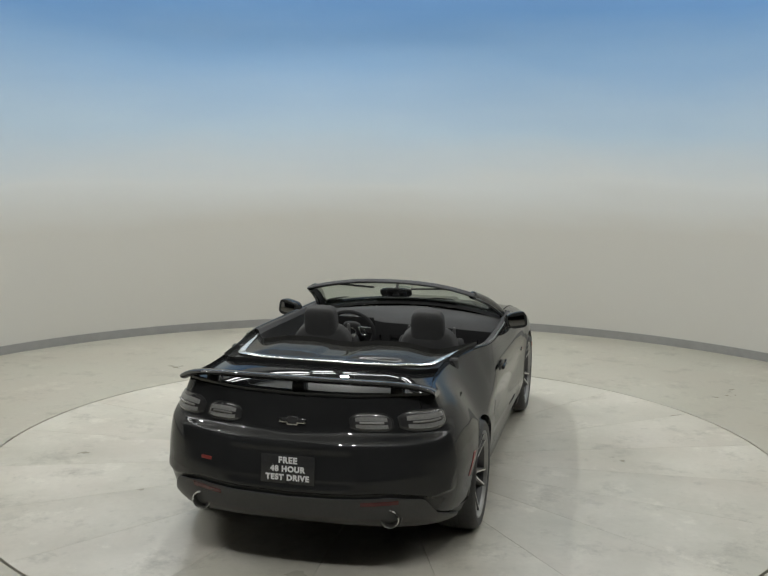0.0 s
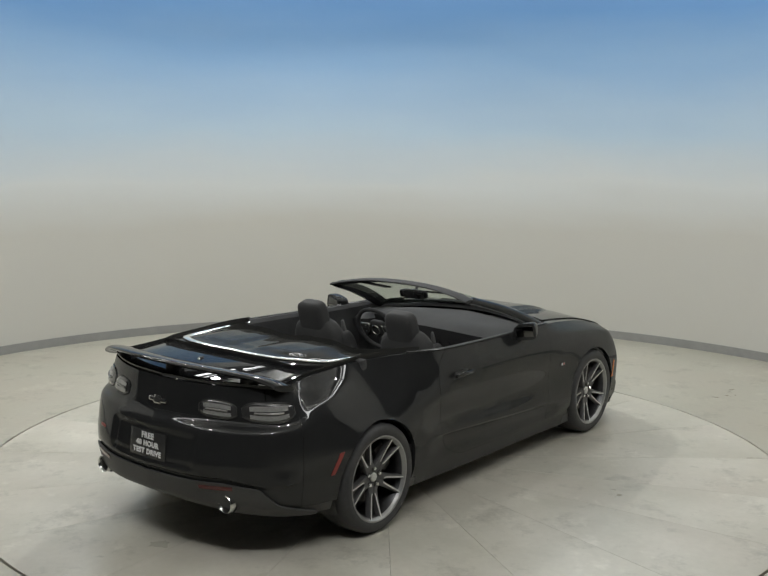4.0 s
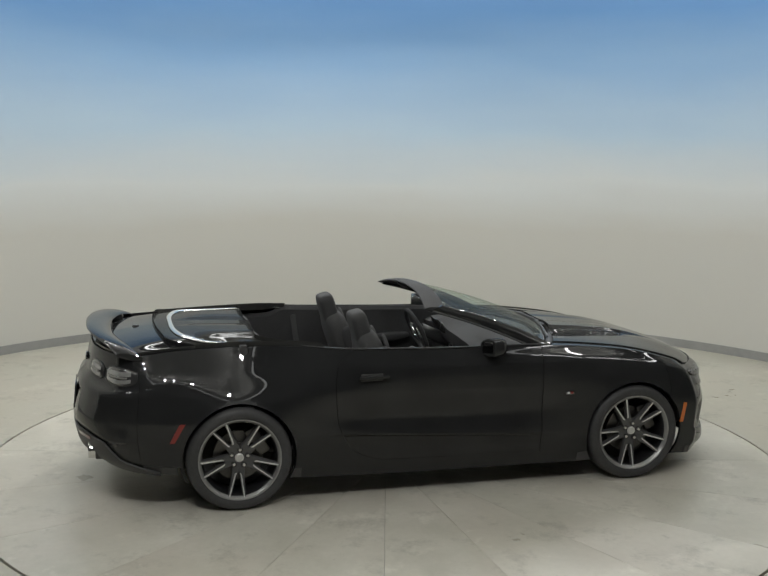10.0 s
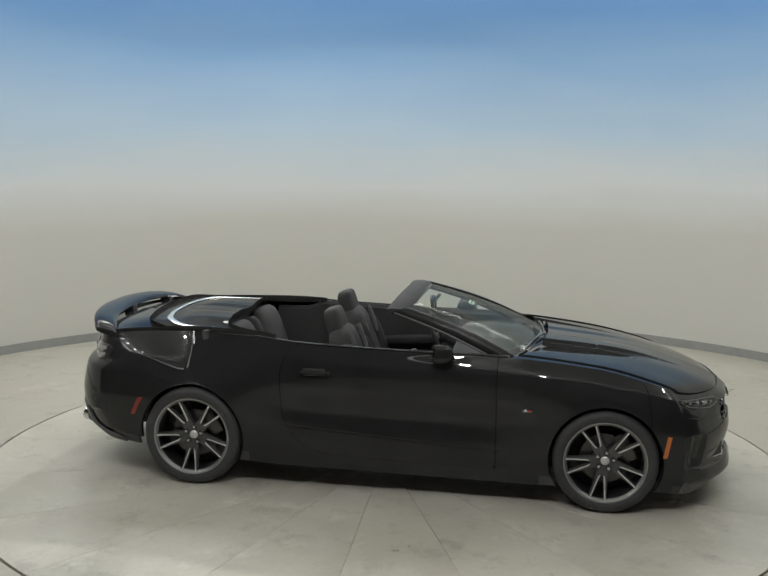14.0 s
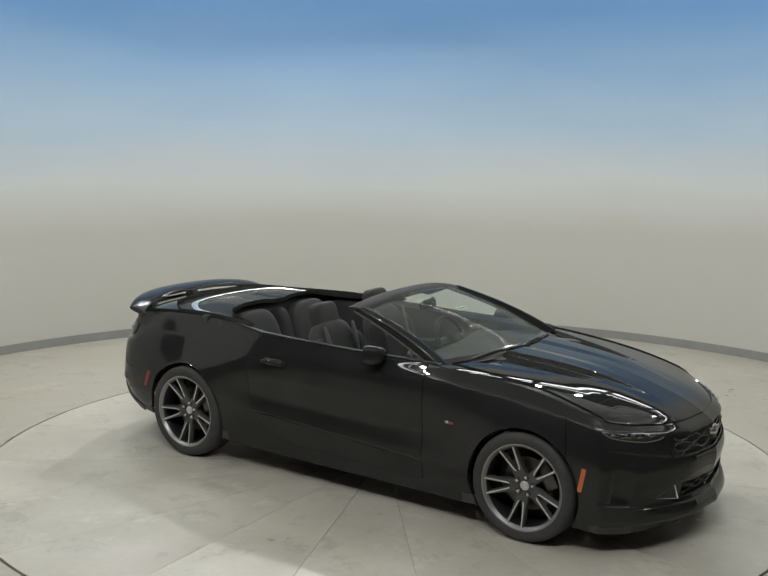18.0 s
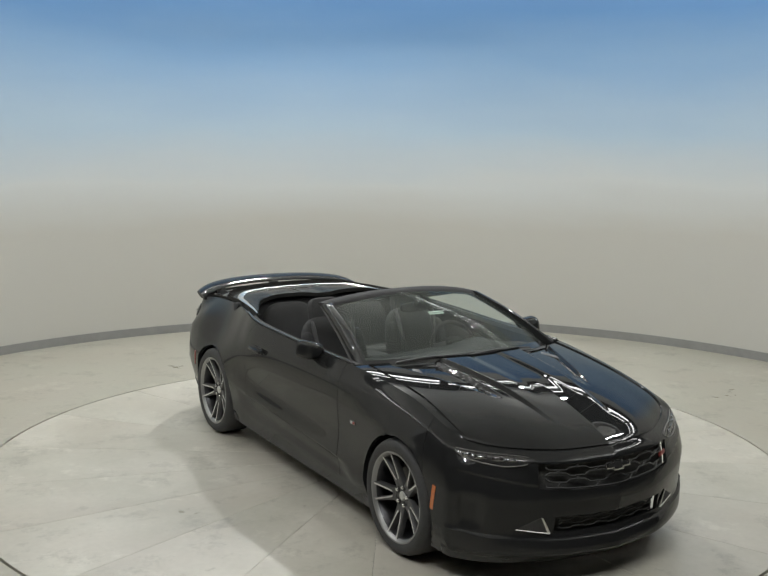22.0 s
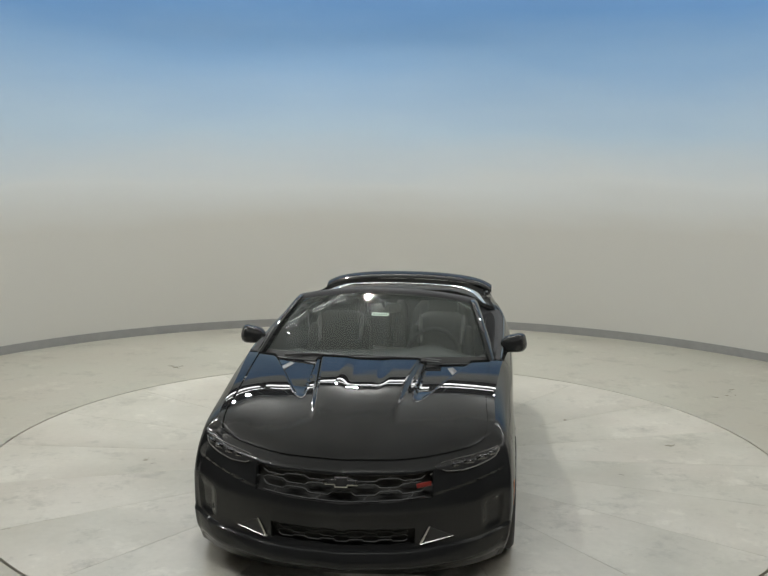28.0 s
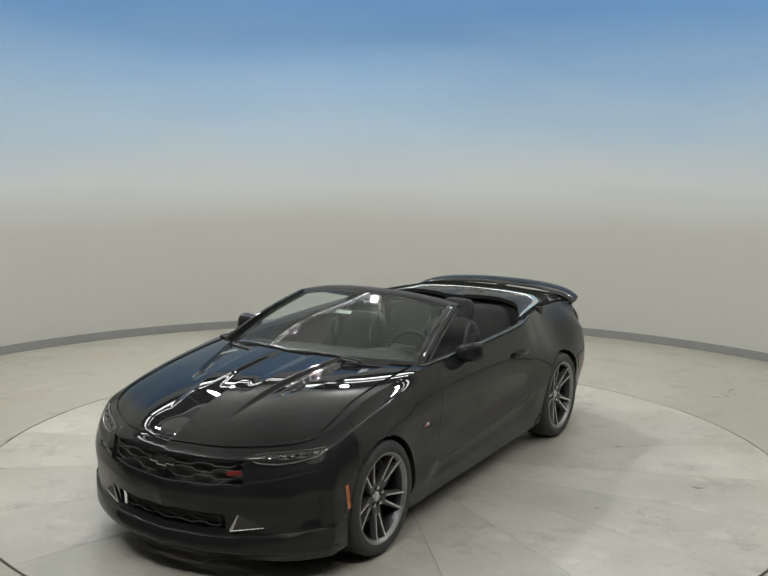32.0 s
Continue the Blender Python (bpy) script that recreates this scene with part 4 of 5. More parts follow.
def inset(name, u0, u1, v0, v1, off, material, parent, nu=24, nv=8, lip=0.0, label="", both_sides=True, side=1):
    """A sheet that follows the skin at some depth behind it (or in front), across the nose or on one side."""
    us = np.linspace(-u1, u1, nu) if both_sides else np.linspace(u0, u1, nu)
    vs = np.linspace(v0, v1, nv)
    g = np.array([[skin_pt(u, v, off)[0] for v in vs] for u in us])
    if not both_sides and side < 0:
        return sheet(name, g, material, parent, -1, lip=lip, label=label)
    return sheet(name, g, material, parent, lip=lip, label=label)


def wave_bar(name, u1, v, amp, n, phase, off, r, material, parent):
    """A grille bar in flat steps, so that neighbouring bars close into long six-sided cells."""
    path = []
    for k in range(-n, n + 1):
        lvl = amp if (k + phase) % 2 else -amp
        for d in (-0.40, 0.40):
            u = (k + d) / n * u1
            if abs(u) <= u1:
                path.append(tuple(skin_pt(u, grille_rise(u, v + lvl), off)[0]))
    return bar(name, path, r, material, parent, 6, 1.0)


grille = inset("upper_grille", 0, 1.42, 3.38, 5.00, -0.050, UNDER, car, 40, 10, label="black honeycomb upper grille")
GRILLE_ROWS = (3.52, 3.86, 4.20, 4.54, 4.86)
for k, v in enumerate(GRILLE_ROWS):
    wave_bar("grille_bar", 1.37, v, 0.0 if k in (0, 4) else 0.08, 4, k, -0.014, 0.0045, GRILLE_EDGE, grille)
for i in range(4):
    for k in range(-4, 5):
        if (k + i) % 2 == 1:
            u = k / 4 * 1.37
            lo, hi = GRILLE_ROWS[i] + (0.08 if i else 0), GRILLE_ROWS[i + 1] - (0.08 if i < 3 else 0)
            bar("grille_strut", [tuple(skin_pt(u - 0.04, grille_rise(u, lo), -0.014)[0]), tuple(skin_pt(u + 0.04, grille_rise(u, hi), -0.014)[0])], 0.0045, GRILLE_EDGE, grille, 6, up=(0, 1, 0))
low = inset("lower_grille", 0, 1.12, 1.85, 2.55, -0.045, UNDER, car, 30, 8, label="black lower air intake")
for k, v in enumerate((2.05, 2.20, 2.35)):
    wave_bar("intake_bar", 1.06, v, 0.03, 5, k, -0.02, 0.0045, GRILLE_EDGE, low)


def emblem(name, m, wid, hgt, parent):
    """A plain bar with a wider middle block, dark inside a bright frame."""
    bm = bmesh.new()
    box(bm, (0.008, wid, hgt * 0.55), m, 0.003)
    box(bm, (0.009, wid * 0.42, hgt), m, 0.003)
    e = part(name, bm, BRIGHT, parent, "bright-edged black plain badge")
    bm = bmesh.new()
    box(bm, (0.010, wid * 0.86, hgt * 0.32), m, 0.002)
    box(bm, (0.011, wid * 0.33, hgt * 0.72), m, 0.002)
    part("badge_face", bm, GLOSS_BLACK, e)
    return e


p, n_ = skin_pt(0.001, 4.50, 0.006)
emblem("nose_badge", pose(p[0], 0, p[2], 0, -14, 0), 0.175, 0.058, car)
p, n_ = skin_pt(1.21, 4.20, -0.004)
part("red_badge", block((0.008, 0.082, 0.024), pose(p[0], p[1], p[2], 6, -10, 22), 0.003), RED_MARK, car, "small red grille badge")

for sd, word in SIDES:
    # headlight: black housing, light units, clear cover
    lamp = new("headlight")
    lamp.parent = car
    lamp["label"] = "slim smoked headlight with bright light units"
    us = np.concatenate([np.linspace(1.40, 1.7, 6), np.linspace(1.8, 3.17, 18)])
    lows = np.interp(us, (1.40, 1.60, 1.90, 2.25, 2.85, 3.17), (5.06, 4.66, 4.50, 4.54, 4.66, 4.95))
    tops = np.interp(us, (1.40, 1.60, 1.90, 2.50, 3.17), (5.22, 5.40, 5.46, 5.36, 5.14))
    rel = lambda u, v: float(nose_relief([u], [v])[0, 0])
    shell = np.array([[skin_pt(u, a + (z - a) * w, 0.003 + rel(u, a + (z - a) * w))[0] for w in np.linspace(0, 1, 8)] for u, a, z in zip(us, lows, tops)])
    sheet("lamp_housing", shell, GLOSS_BLACK, lamp, sd, lip=0.02)
    for u, w, wid, hgt in ((1.78, 0.50, 0.045, 0.018), (2.06, 0.52, 0.060, 0.024), (2.42, 0.50, 0.066, 0.026), (2.78, 0.48, 0.050, 0.022)):
        a, z = float(np.interp(u, us, lows)), float(np.interp(u, us, tops))
        p, n_ = skin_pt(u, a + (z - a) * w, 0.004)
        m = pose(p[0], p[1] * sd, p[2], 0, -12, sd * math.degrees(math.atan2(n_[1], n_[0])))
        unit = part("light_unit", block((0.014, wid, hgt), m, 0.005), DARK_CHROME, lamp)
        part("bulb_lens", block((0.018, wid * 0.55, hgt * 0.6), m, 0.006, 3), DARK_CHROME, unit)
    for name, f0, r in (("light_strip", 0.10, 0.0035), ("brow_strip", 0.92, 0.002)):
        path = [tuple(skin_pt(u, a + (z - a) * f0, 0.006)[0] * np.array([1, sd, 1])) for u, a, z in zip(us[2:], lows[2:], tops[2:])]
        bar(name, path, r, LENS_BAR, lamp, 6)
    cover = shell.copy()
    cover += np.array([0.010, 0.006, 0.006])
    o = sheet("lamp_cover", cover, LAMP_GLASS, lamp, sd, lip=0.0, label="clear lamp cover")
    o.visible_shadow = False
    # bright V beside the lower intake, round a black three-cornered pocket
    v = new("intake_trim")
    v.parent = car
    v["label"] = "bright V-shaped trim beside the lower intake"
    A, B, C = (np.array(skin_pt(u, w, 0.004)[0]) * np.array([1, sd, 1]) for u, w in ((1.15, 1.90), (1.29, 2.50), (1.66, 2.06)))
    bar("trim_bar", [tuple(A), tuple(B)], [0.010, 0.0045], BRIGHT, v, 6, 0.6, up=(1, 0, 0))
    bar("trim_bar", [tuple(A), tuple((A + C) / 2), tuple(C)], [0.010, 0.008, 0.004], BRIGHT, v, 6, 0.6)
    tri_ = [tuple(p + np.array([-0.001, 0, 0])) for p in (A, C, B)]
    mesh_ob("dark_pocket", tri_ + [(x - 0.01, y, z) for x, y, z in tri_], [(0, 1, 2), (5, 4, 3), (0, 3, 4, 1), (1, 4, 5, 2), (2, 5, 3, 0)], UNDER, v, 0)
    # amber and red side markers
    g = np.array([[skin_pt(u, w, 0.004)[0] for w in np.linspace(2.10, 2.92, 6)] for u in (4.03, 4.115)])
    g[:, :, 0] -= np.linspace(0.05, -0.0, 6)[None, :] * 0.6
    sheet("front_marker", g, AMBER, car, sd, lip=0.006, label="amber side marker light")
    g = np.array([[skin_pt(12.04 - 0.20 * k + du, 2.02 + 0.98 * k, 0.003)[0] for k in np.linspace(0, 1, 7)] for du in (-0.045, 0.045)])
    sheet("rear_marker", g, RED_MARK, car, sd, lip=0.006, label="red side marker light")
    # wing badge: red and white plain bars
    p, n_ = skin_pt(6.27, 3.56, 0.003)
    b = part("wing_badge", block((0.062, 0.004, 0.022), pose(p[0], p[1] * sd, p[2]), 0.0015), DARK_CHROME, car, "small wing badge with red bars")
    part("badge_bar", block((0.022, 0.006, 0.016), pose(p[0] + 0.014, p[1] * sd, p[2]), 0.001), RED_MARK, b)
    part("badge_bar", block((0.014, 0.006, 0.016), pose(p[0] - 0.012, p[1] * sd, p[2]), 0.001), WHITE_PAINT, b)
    # door handle in a shallow cup
    p, n_ = skin_pt(8.79, 4.55, 0.0)
    hd = part("door_handle", block((0.19, 0.022, 0.028), pose(p[0], (p[1] + 0.026) * sd, p[2] + 0.01, -10 * sd, 0, 0), 0.010, 3), PAINT, car, "black body-coloured door handle")
    part("handle_cup", block((0.15, 0.008, 0.055), pose(p[0], (p[1] + 0.001) * sd, p[2] + 0.005, -8 * sd, 0, 0), 0.003), UNDER, hd)
    part("handle_end", block((0.028, 0.018, 0.032), pose(p[0] + 0.105, (p[1] + 0.018) * sd, p[2] + 0.01, -10 * sd, 0, 0), 0.006), PAINT, hd)
    # belt strip along the top of the door and quarter
    path = [tuple((edge_at([u])[0] + np.array([0, -0.012, 0.006])) * np.array([1, sd, 1])) for u in np.linspace(6.75, 9.95, 40)]
    bar("belt_strip", path, 0.009, GLOSS_BLACK, car, 6, 0.7, "gloss black strip along the door top")
    # door mirror
    mm = pose(0.30, 0.918 * sd, 1.012, 9 * sd, 0, -16 * sd)
    bm = bmesh.new()
    bmesh.ops.create_uvsphere(bm, u_segments=20, v_segments=12, radius=1.0)
    for v_ in bm.verts:
        x, y, z = v_.co
        flat = max(x, -0.25)
        v_.co = (0.100 * (abs(flat) ** 0.8 * (1 if flat > 0 else -1)), 0.086 * (abs(y) ** 0.6) * (1 if y > 0 else -1), 0.061 * (abs(z) ** 0.66) * (1 if z > 0 else -1) * (1 - 0.22 * y * -sd))
    bmesh.ops.transform(bm, matrix=mm, verts=bm.verts[:])
    mir = part("door_mirror", bm, PAINT, car, "black door mirror on a slim arm", 50)
    part("mirror_glass", block((0.004, 0.126, 0.076), mm @ pose(-0.0325, 0, 0), 0.002), MIRROR, mir)
    bar("mirror_arm", [(0.40, 0.80 * sd, 0.955), (0.36, 0.835 * sd, 0.975), (0.325, 0.865 * sd, 0.99)], [0.034, 0.028, 0.024], BLACK_TRIM, mir, 8, 0.6)

# ---------------------------------------------------------------- windscreen


def screen_edge(k):
    """Foot (k=0) and head (k=1) of the glass, as curves from the car's left to its right."""
    ys = np.linspace(-1, 1, 25)
    if k == 0:
        return np.stack([1.00 - 0.27 * np.abs(ys) ** 2.2, 0.745 * ys, 1.000 - 0.035 * ys ** 2], 1)
    return np.stack([0.095 - 0.07 * np.abs(ys) ** 2, 0.610 * ys, 1.306 - 0.060 * ys ** 2], 1)


foot, head = screen_edge(0), screen_edge(1)
ts = np.linspace(0, 1, 14)
screen = new("windscreen")
screen.parent = car
g = foot[:, None] + (head - foot)[:, None] * ts[None, :, None]
g[:, :, 0] += 0.035 * np.sin(math.pi * ts)[None, :]
g[:, :, 2] += 0.018 * np.sin(math.pi * ts)[None, :]
pane = sheet("pane", g, WINDSHIELD, screen, lip=0.0, label="clear greenish windscreen glass")
pane.visible_shadow = False
# black frit band along the foot
sheet("foot_band", g[:, :2] + np.array([0.002, 0, 0.004]), GLOSS_BLACK, screen, lip=0.0)

frame_top = new("windscreen_frame")
frame_top.parent = car
frame_top["label"] = "black windscreen frame with a broad header"
ys = np.linspace(-1, 1, 33)
secs = []
for y in ys:
    c = np.array([0.03 - 0.055 * y * y, 0.645 * y, 1.315 - 0.070 * abs(y) ** 2.4])
    ring = []
    for dx, dz in ((0.082, -0.022), (0.060, -0.002), (0.02, 0.008), (-0.035, 0.008), (-0.068, 0.000), (-0.072, -0.006), (-0.05, -0.014), (0.02, -0.026), (0.07, -0.032)):
        ring.append(tuple(c + np.array([dx, 0, dz])))
    secs.append(ring)
v, f = sweep(None, secs)
fix_normals(mesh_ob("header", v, f, LEATHERETTE, frame_top, 40, "black windscreen header"))
for sd, word in SIDES:
    top_, bot = np.array([-0.01, 0.638, 1.248]), np.array([0.78, 0.792, 0.955])
    secs = []
    for t in np.linspace(0, 1, 18):
        c = top_ + (bot - top_) * t + np.array([0.028, 0.0, 0.022]) * math.sin(math.pi * t)
        w = 0.030 + 0.012 * t
        ring = []
        for a, b in ((0.050, -0.030), (0.052, -0.010), (0.030, 0.008), (0.0, 0.016), (-0.030, 0.012), (-0.055, 0.0), (-0.060, -0.020), (-0.02, -0.045)):
            ring.append((c[0] + a, (c[1] + b) * sd, c[2] + a * 0.35 - 0.004))
        secs.append(ring)
    v, f = sweep(None, secs)
    fix_normals(mesh_ob("pillar", v, f, PAINT, frame_top, 40, "black windscreen pillar"))
    # edge strip of glass seal
    bar("pillar_seal", [tuple(((top_ + (bot - top_) * t) + np.array([-0.052, 0.004, -0.018 + 0.022 * math.sin(math.pi * t)])) * np.array([1, sd, 1])) for t in np.linspace(0.03, 0.98, 14)], 0.008, BLACK_TRIM, frame_top, 6)
# wipers lying on the cowl
for k, (x0, y0, x1, y1) in enumerate(((0.93, 0.45, 0.99, -0.12), (0.985, -0.08, 0.865, -0.58))):
    wp = new("wiper")
    wp.parent = car
    pts = [(x0 + (x1 - x0) * t - 0.01, y0 + (y1 - y0) * t, 1.018 - 0.035 * (y0 + (y1 - y0) * t) ** 2 / 0.55 + 0.012 * math.sin(math.pi * t)) for t in np.linspace(0, 1, 9)]
    bar("wiper_blade", pts, 0.007, BLACK_TRIM, wp, 6, 1.4)
    bar("wiper_arm", [(x0 + 0.03, y0, 1.004), ((x0 + x1) / 2 + 0.012, (y0 + y1) / 2, 1.034)], 0.009, BLACK_TRIM, wp, 6, 0.6)
# black cowl panel under the glass
g = np.stack([foot + np.array([0.05, 0, -0.012]), foot + np.array([0.0, 0, 0.0]), foot + np.array([-0.05, 0, -0.02])], 1)
sheet("cowl_panel", g, BLACK_TRIM, car, lip=0.0)

# ---------------------------------------------------------------- car: tail details
for sd, word in SIDES:
    for nm, u0, u1, v0, v1 in (("inner", 14.27, 15.03, 5.00, 5.58), ("outer", 12.80, 14.15, 4.98, 5.63)):
        lamp = new("tail_light")
        lamp.parent = car
        lamp["label"] = "smoked oval tail light with a pale light bar"
        us = np.linspace(u0, u1, 16)
        f = np.linspace(-1, 1, 16)
        half_h = (v1 - v0) / 2 * (1 - 0.55 * np.abs(f) ** 3.5)
        mid = (v0 + v1) / 2
        g = np.array([[skin_pt(u, mid + h * w, 0.003 + 0.014 * (1 - w ** 4) * (1 - a ** 4))[0] for w in np.linspace(-1, 1, 9)] for u, h, a in zip(us, half_h, f)])
        sheet("lens", g, SMOKE_LENS, lamp, sd, lip=0.02)
        # pale ribbed reflector behind the lens: an upper and a lower band joined by upright ribs at the inner end
        for name, w0, w1 in (("upper_band", 0.18, 0.66), ("lower_band", -0.68, -0.20)):
            g2 = np.array([[skin_pt(u, mid + h * w, 0.0045 + 0.014 * (1 - w ** 4) * (1 - a ** 4))[0] for w in np.linspace(w0, w1, 4)] for u, h, a in zip(us[2:14], half_h[2:14], f[2:14])])
            sheet(name, g2, PALE_LENS, lamp, sd, lip=0.003)
        bar("reflector", [tuple(skin_pt(u, mid, 0.019)[0] * np.array([1, sd, 1])) for u in np.linspace(u0 + 0.22 * (u1 - u0), u1 - 0.22 * (u1 - u0), 7)], 0.007, LENS_BAR, lamp, 6)
        bar("lamp_rim", [tuple(g[i, 0] * np.array([1, sd, 1])) for i in range(16)] + [tuple(g[i, -1] * np.array([1, sd, 1])) for i in range(15, -1, -1)] + [tuple(g[0, 0] * np.array([1, sd, 1]))], 0.005, GLOSS_BLACK, lamp, 6)
    # exhaust tip
    ex = part("exhaust_tip", revolve([(0.038, 0.0), (0.039, 0.10), (0.043, 0.124), (0.050, 0.135), (0.0545, 0.128), (0.0545, -0.12)], 32, pose(-2.22, 0.552 * sd, 0.362, 0, 0, 90)), BRIGHT, car, "round bright exhaust tip")
    part("exhaust_bore", revolve([(0.001, 0.02), (0.041, 0.02)], 24, pose(-2.22, 0.552 * sd, 0.362, 0, 0, 90)), UNDER, ex)
    bm = revolve([(0.057, 0.105), (0.062, 0.110), (0.065, 0.10), (0.065, 0.0)], 32, pose(-2.20, 0.552 * sd, 0.362, 0, 0, 90))
    part("exhaust_surround", bm, BLACK_TRIM, ex)
    g = np.array([[skin_pt(u, w, 0.020)[0] for w in np.linspace(1.98, 2.16, 3)] for u in np.linspace(14.22, 14.85, 10)])
    sheet("rear_reflector", g, RED_LENS, car, sd, lip=0.006, label="dark red reflector strip")
p, n_ = skin_pt(15.999, 5.30, 0.004)
emblem("tail_badge", pose(p[0], 0, p[2], 0, 10, 0), 0.155, 0.050, car)
p, n_ = skin_pt(14.53, 3.25, 0.004)
part("red_tail_badge", block((0.006, 0.075, 0.020), pose(p[0], p[1], p[2], 0, 0, -18), 0.002), RED_MARK, car, "small dark red bumper badge")
# black satin valance and splitter edge
us = np.concatenate([np.linspace(12.35, 14.4, 26), np.linspace(14.5, 15.999, 14)])
tops = np.interp(us, (12.35, 13.25, 13.70, 14.40, 16.0), (0.25, 1.10, 2.02, 2.28, 2.30))
half = np.array([[skin_pt(u, 0.02 + (z - 0.02) * w, 0.017)[0] for w in np.linspace(0, 1, 10)] for u, z in zip(us, tops)])
other = half[-2::-1].copy()
other[..., 1] *= -1
sheet("rear_valance", np.concatenate([half, other]), VALANCE, car, lip=0.012, label="satin dark grey rear valance")
half = np.array([[skin_pt(u, w, 0.005)[0] for w in np.linspace(0.06, 0.62, 5)] for u in np.linspace(0.001, 3.95, 34)])
other = half[:0:-1].copy()
other[..., 1] *= -1
sheet("splitter", np.concatenate([other, half]), GLOSS_BLACK, car, lip=0.012, label="gloss black front splitter")
# dealer plate in its recess
plate = part("dealer_plate", block((0.012, 0.31, 0.160), pose(-2.440, 0, 0.626, 0, 5, 0), 0.003), GLOSS_BLACK, car, "black plate with white lettering")
for words, z, h in (("FREE", 0.049, 0.047), ("48 HOUR", 0.001, 0.043), ("TEST DRIVE", -0.046, 0.043)):
    write_on("plate_lettering", words, h, pose(-2.440, 0, 0.626, 0, 5, 0) @ pose(-0.0068, 0, z) @ Matrix.Rotation(radians(-90), 4, "Z") @ Matrix.Rotation(radians(90), 4, "X"), WHITE_PAINT, plate, 0.0008, 0.0022)


# boot spoiler: a curved blade on three posts
wing = new("boot_spoiler")
wing.parent = car
wing["label"] = "black blade spoiler raised on three posts"
secs = []
for y in np.linspace(-0.757, 0.757, 61):
    a = abs(y) / 0.785
    x, z = -2.272 + 0.21 * a ** 2.4, 1.096 - 0.048 * a ** 2.6 - 0.052 * a ** 10
    c = 0.084
    th = 0.020
    ring = []
    for k in range(14):
        w = 2 * math.pi * k / 14
        dx = -c * math.cos(w)
        ring.append((x + dx, y, z + th * math.sin(w) - dx * 0.20 - 0.0))
    secs.append(ring)
v, f = sweep(None, secs)
fix_normals(mesh_ob("blade", v, f, PAINT, wing, 50))
for y in (-0.545, 0.0, 0.545):
    a = abs(y) / 0.785
    x, z = -2.225 + 0.20 * a ** 2.4, 1.085 - 0.050 * a ** 2.6
    bm = bmesh.new()
    box(bm, (0.095, 0.075, 0.10), pose(x, y, z - 0.050, 0, -8, 0), 0.018)
    part("spoiler_post", bm, GLOSS_BLACK, wing)
fin = bmesh.new()
bmesh.ops.create_cone(fin, cap_ends=True, segments=20, radius1=0.032, radius2=0.012, depth=0.04)
bmesh.ops.transform(fin, matrix=pose(-2.02, 0, 1.060) @ Matrix.Diagonal((1.5, 0.7, 1, 1)), verts=fin.verts[:])
part("antenna_base", fin, GLOSS_BLACK, car)

# ---------------------------------------------------------------- car: cabin


def soft_block(size, m, bevel, bulge=0.0, taper=0.0, segs=4):
    """An upholstered block: rounded, slightly swollen, narrower towards the top."""
    bm = bmesh.new()
    bmesh.ops.create_cube(bm, size=2.0)
    bmesh.ops.subdivide_edges(bm, edges=bm.edges[:], cuts=9, use_grid_fill=True)
    power = 2.6 + 2.6 * (1 - min(1.0, bevel * 2))
    for v in bm.verts:
        c = [math.tan(a * math.pi / 4) for a in v.co]
        r = sum(abs(a) ** power for a in c) ** (1 / power)
        v.co = Vector(c) / r * 0.5
        if taper:
            v.co.y *= 1 - taper * (v.co.z + 0.5)
    bmesh.ops.transform(bm, matrix=m @ Matrix.Diagonal((*size, 1)), verts=bm.verts[:])
    return bm


def front_seat(y, x=-0.40):
    s = new("front_seat")
    s.parent = car
    s["label"] = "charcoal cloth bucket seat with pale side inserts"
    part("cushion", soft_block((0.56, 0.50, 0.20), pose(x + 0.28, y, 0.52, 0, -8, 0), 0.35), CLOTH, s, smooth=60)
    part("backrest", soft_block((0.18, 0.50, 0.64), pose(x - 0.04, y, 0.765, 0, -20, 0), 0.28, taper=0.16), CLOTH, s, smooth=60)
    for sg in (-1, 1):
        part("side_bolster", soft_block((0.15, 0.09, 0.50), pose(x + 0.03, y + 0.205 * sg, 0.74, 0, -20, 0), 0.4), LEATHERETTE, s, smooth=60)
        part("pale_insert", soft_block((0.03, 0.028, 0.22), pose(x - 0.0, y + 0.160 * sg, 0.955, 0, -20, -10 * sg), 0.4), PALE_TRIM, s, smooth=60)
    part("headrest", soft_block((0.12, 0.245, 0.25), pose(x - 0.165, y, 1.078, 0, -16, 0), 0.06, taper=0.06), CLOTH, s, smooth=60)
    for sg in (-1, 1):
        bar("headrest_post", [(x - 0.145, y + 0.06 * sg, 1.0), (x - 0.128, y + 0.06 * sg, 0.93)], 0.007, DARK_CHROME, s, 8, up=(0, 1, 0))
    return s


front_seat(0.385, -0.40)
front_seat(-0.385, -0.33)
rear = new("rear_bench")
rear.parent = car
rear["label"] = "charcoal cloth rear bench with two seats"
for y in (0.33, -0.33):
    part("cushion", soft_block((0.44, 0.54, 0.20), pose(-0.98, y, 0.58, 0, -8, 0), 0.3), CLOTH, rear, smooth=60)
    part("backrest", soft_block((0.17, 0.56, 0.62), pose(-1.18, y, 0.75, 0, -16, 0), 0.3, taper=0.2), CLOTH, rear, smooth=60)
part("centre_pad", soft_block((0.18, 0.12, 0.50), pose(-1.21, 0, 0.78, 0, -16, 0), 0.3), LEATHERETTE, rear, smooth=60)

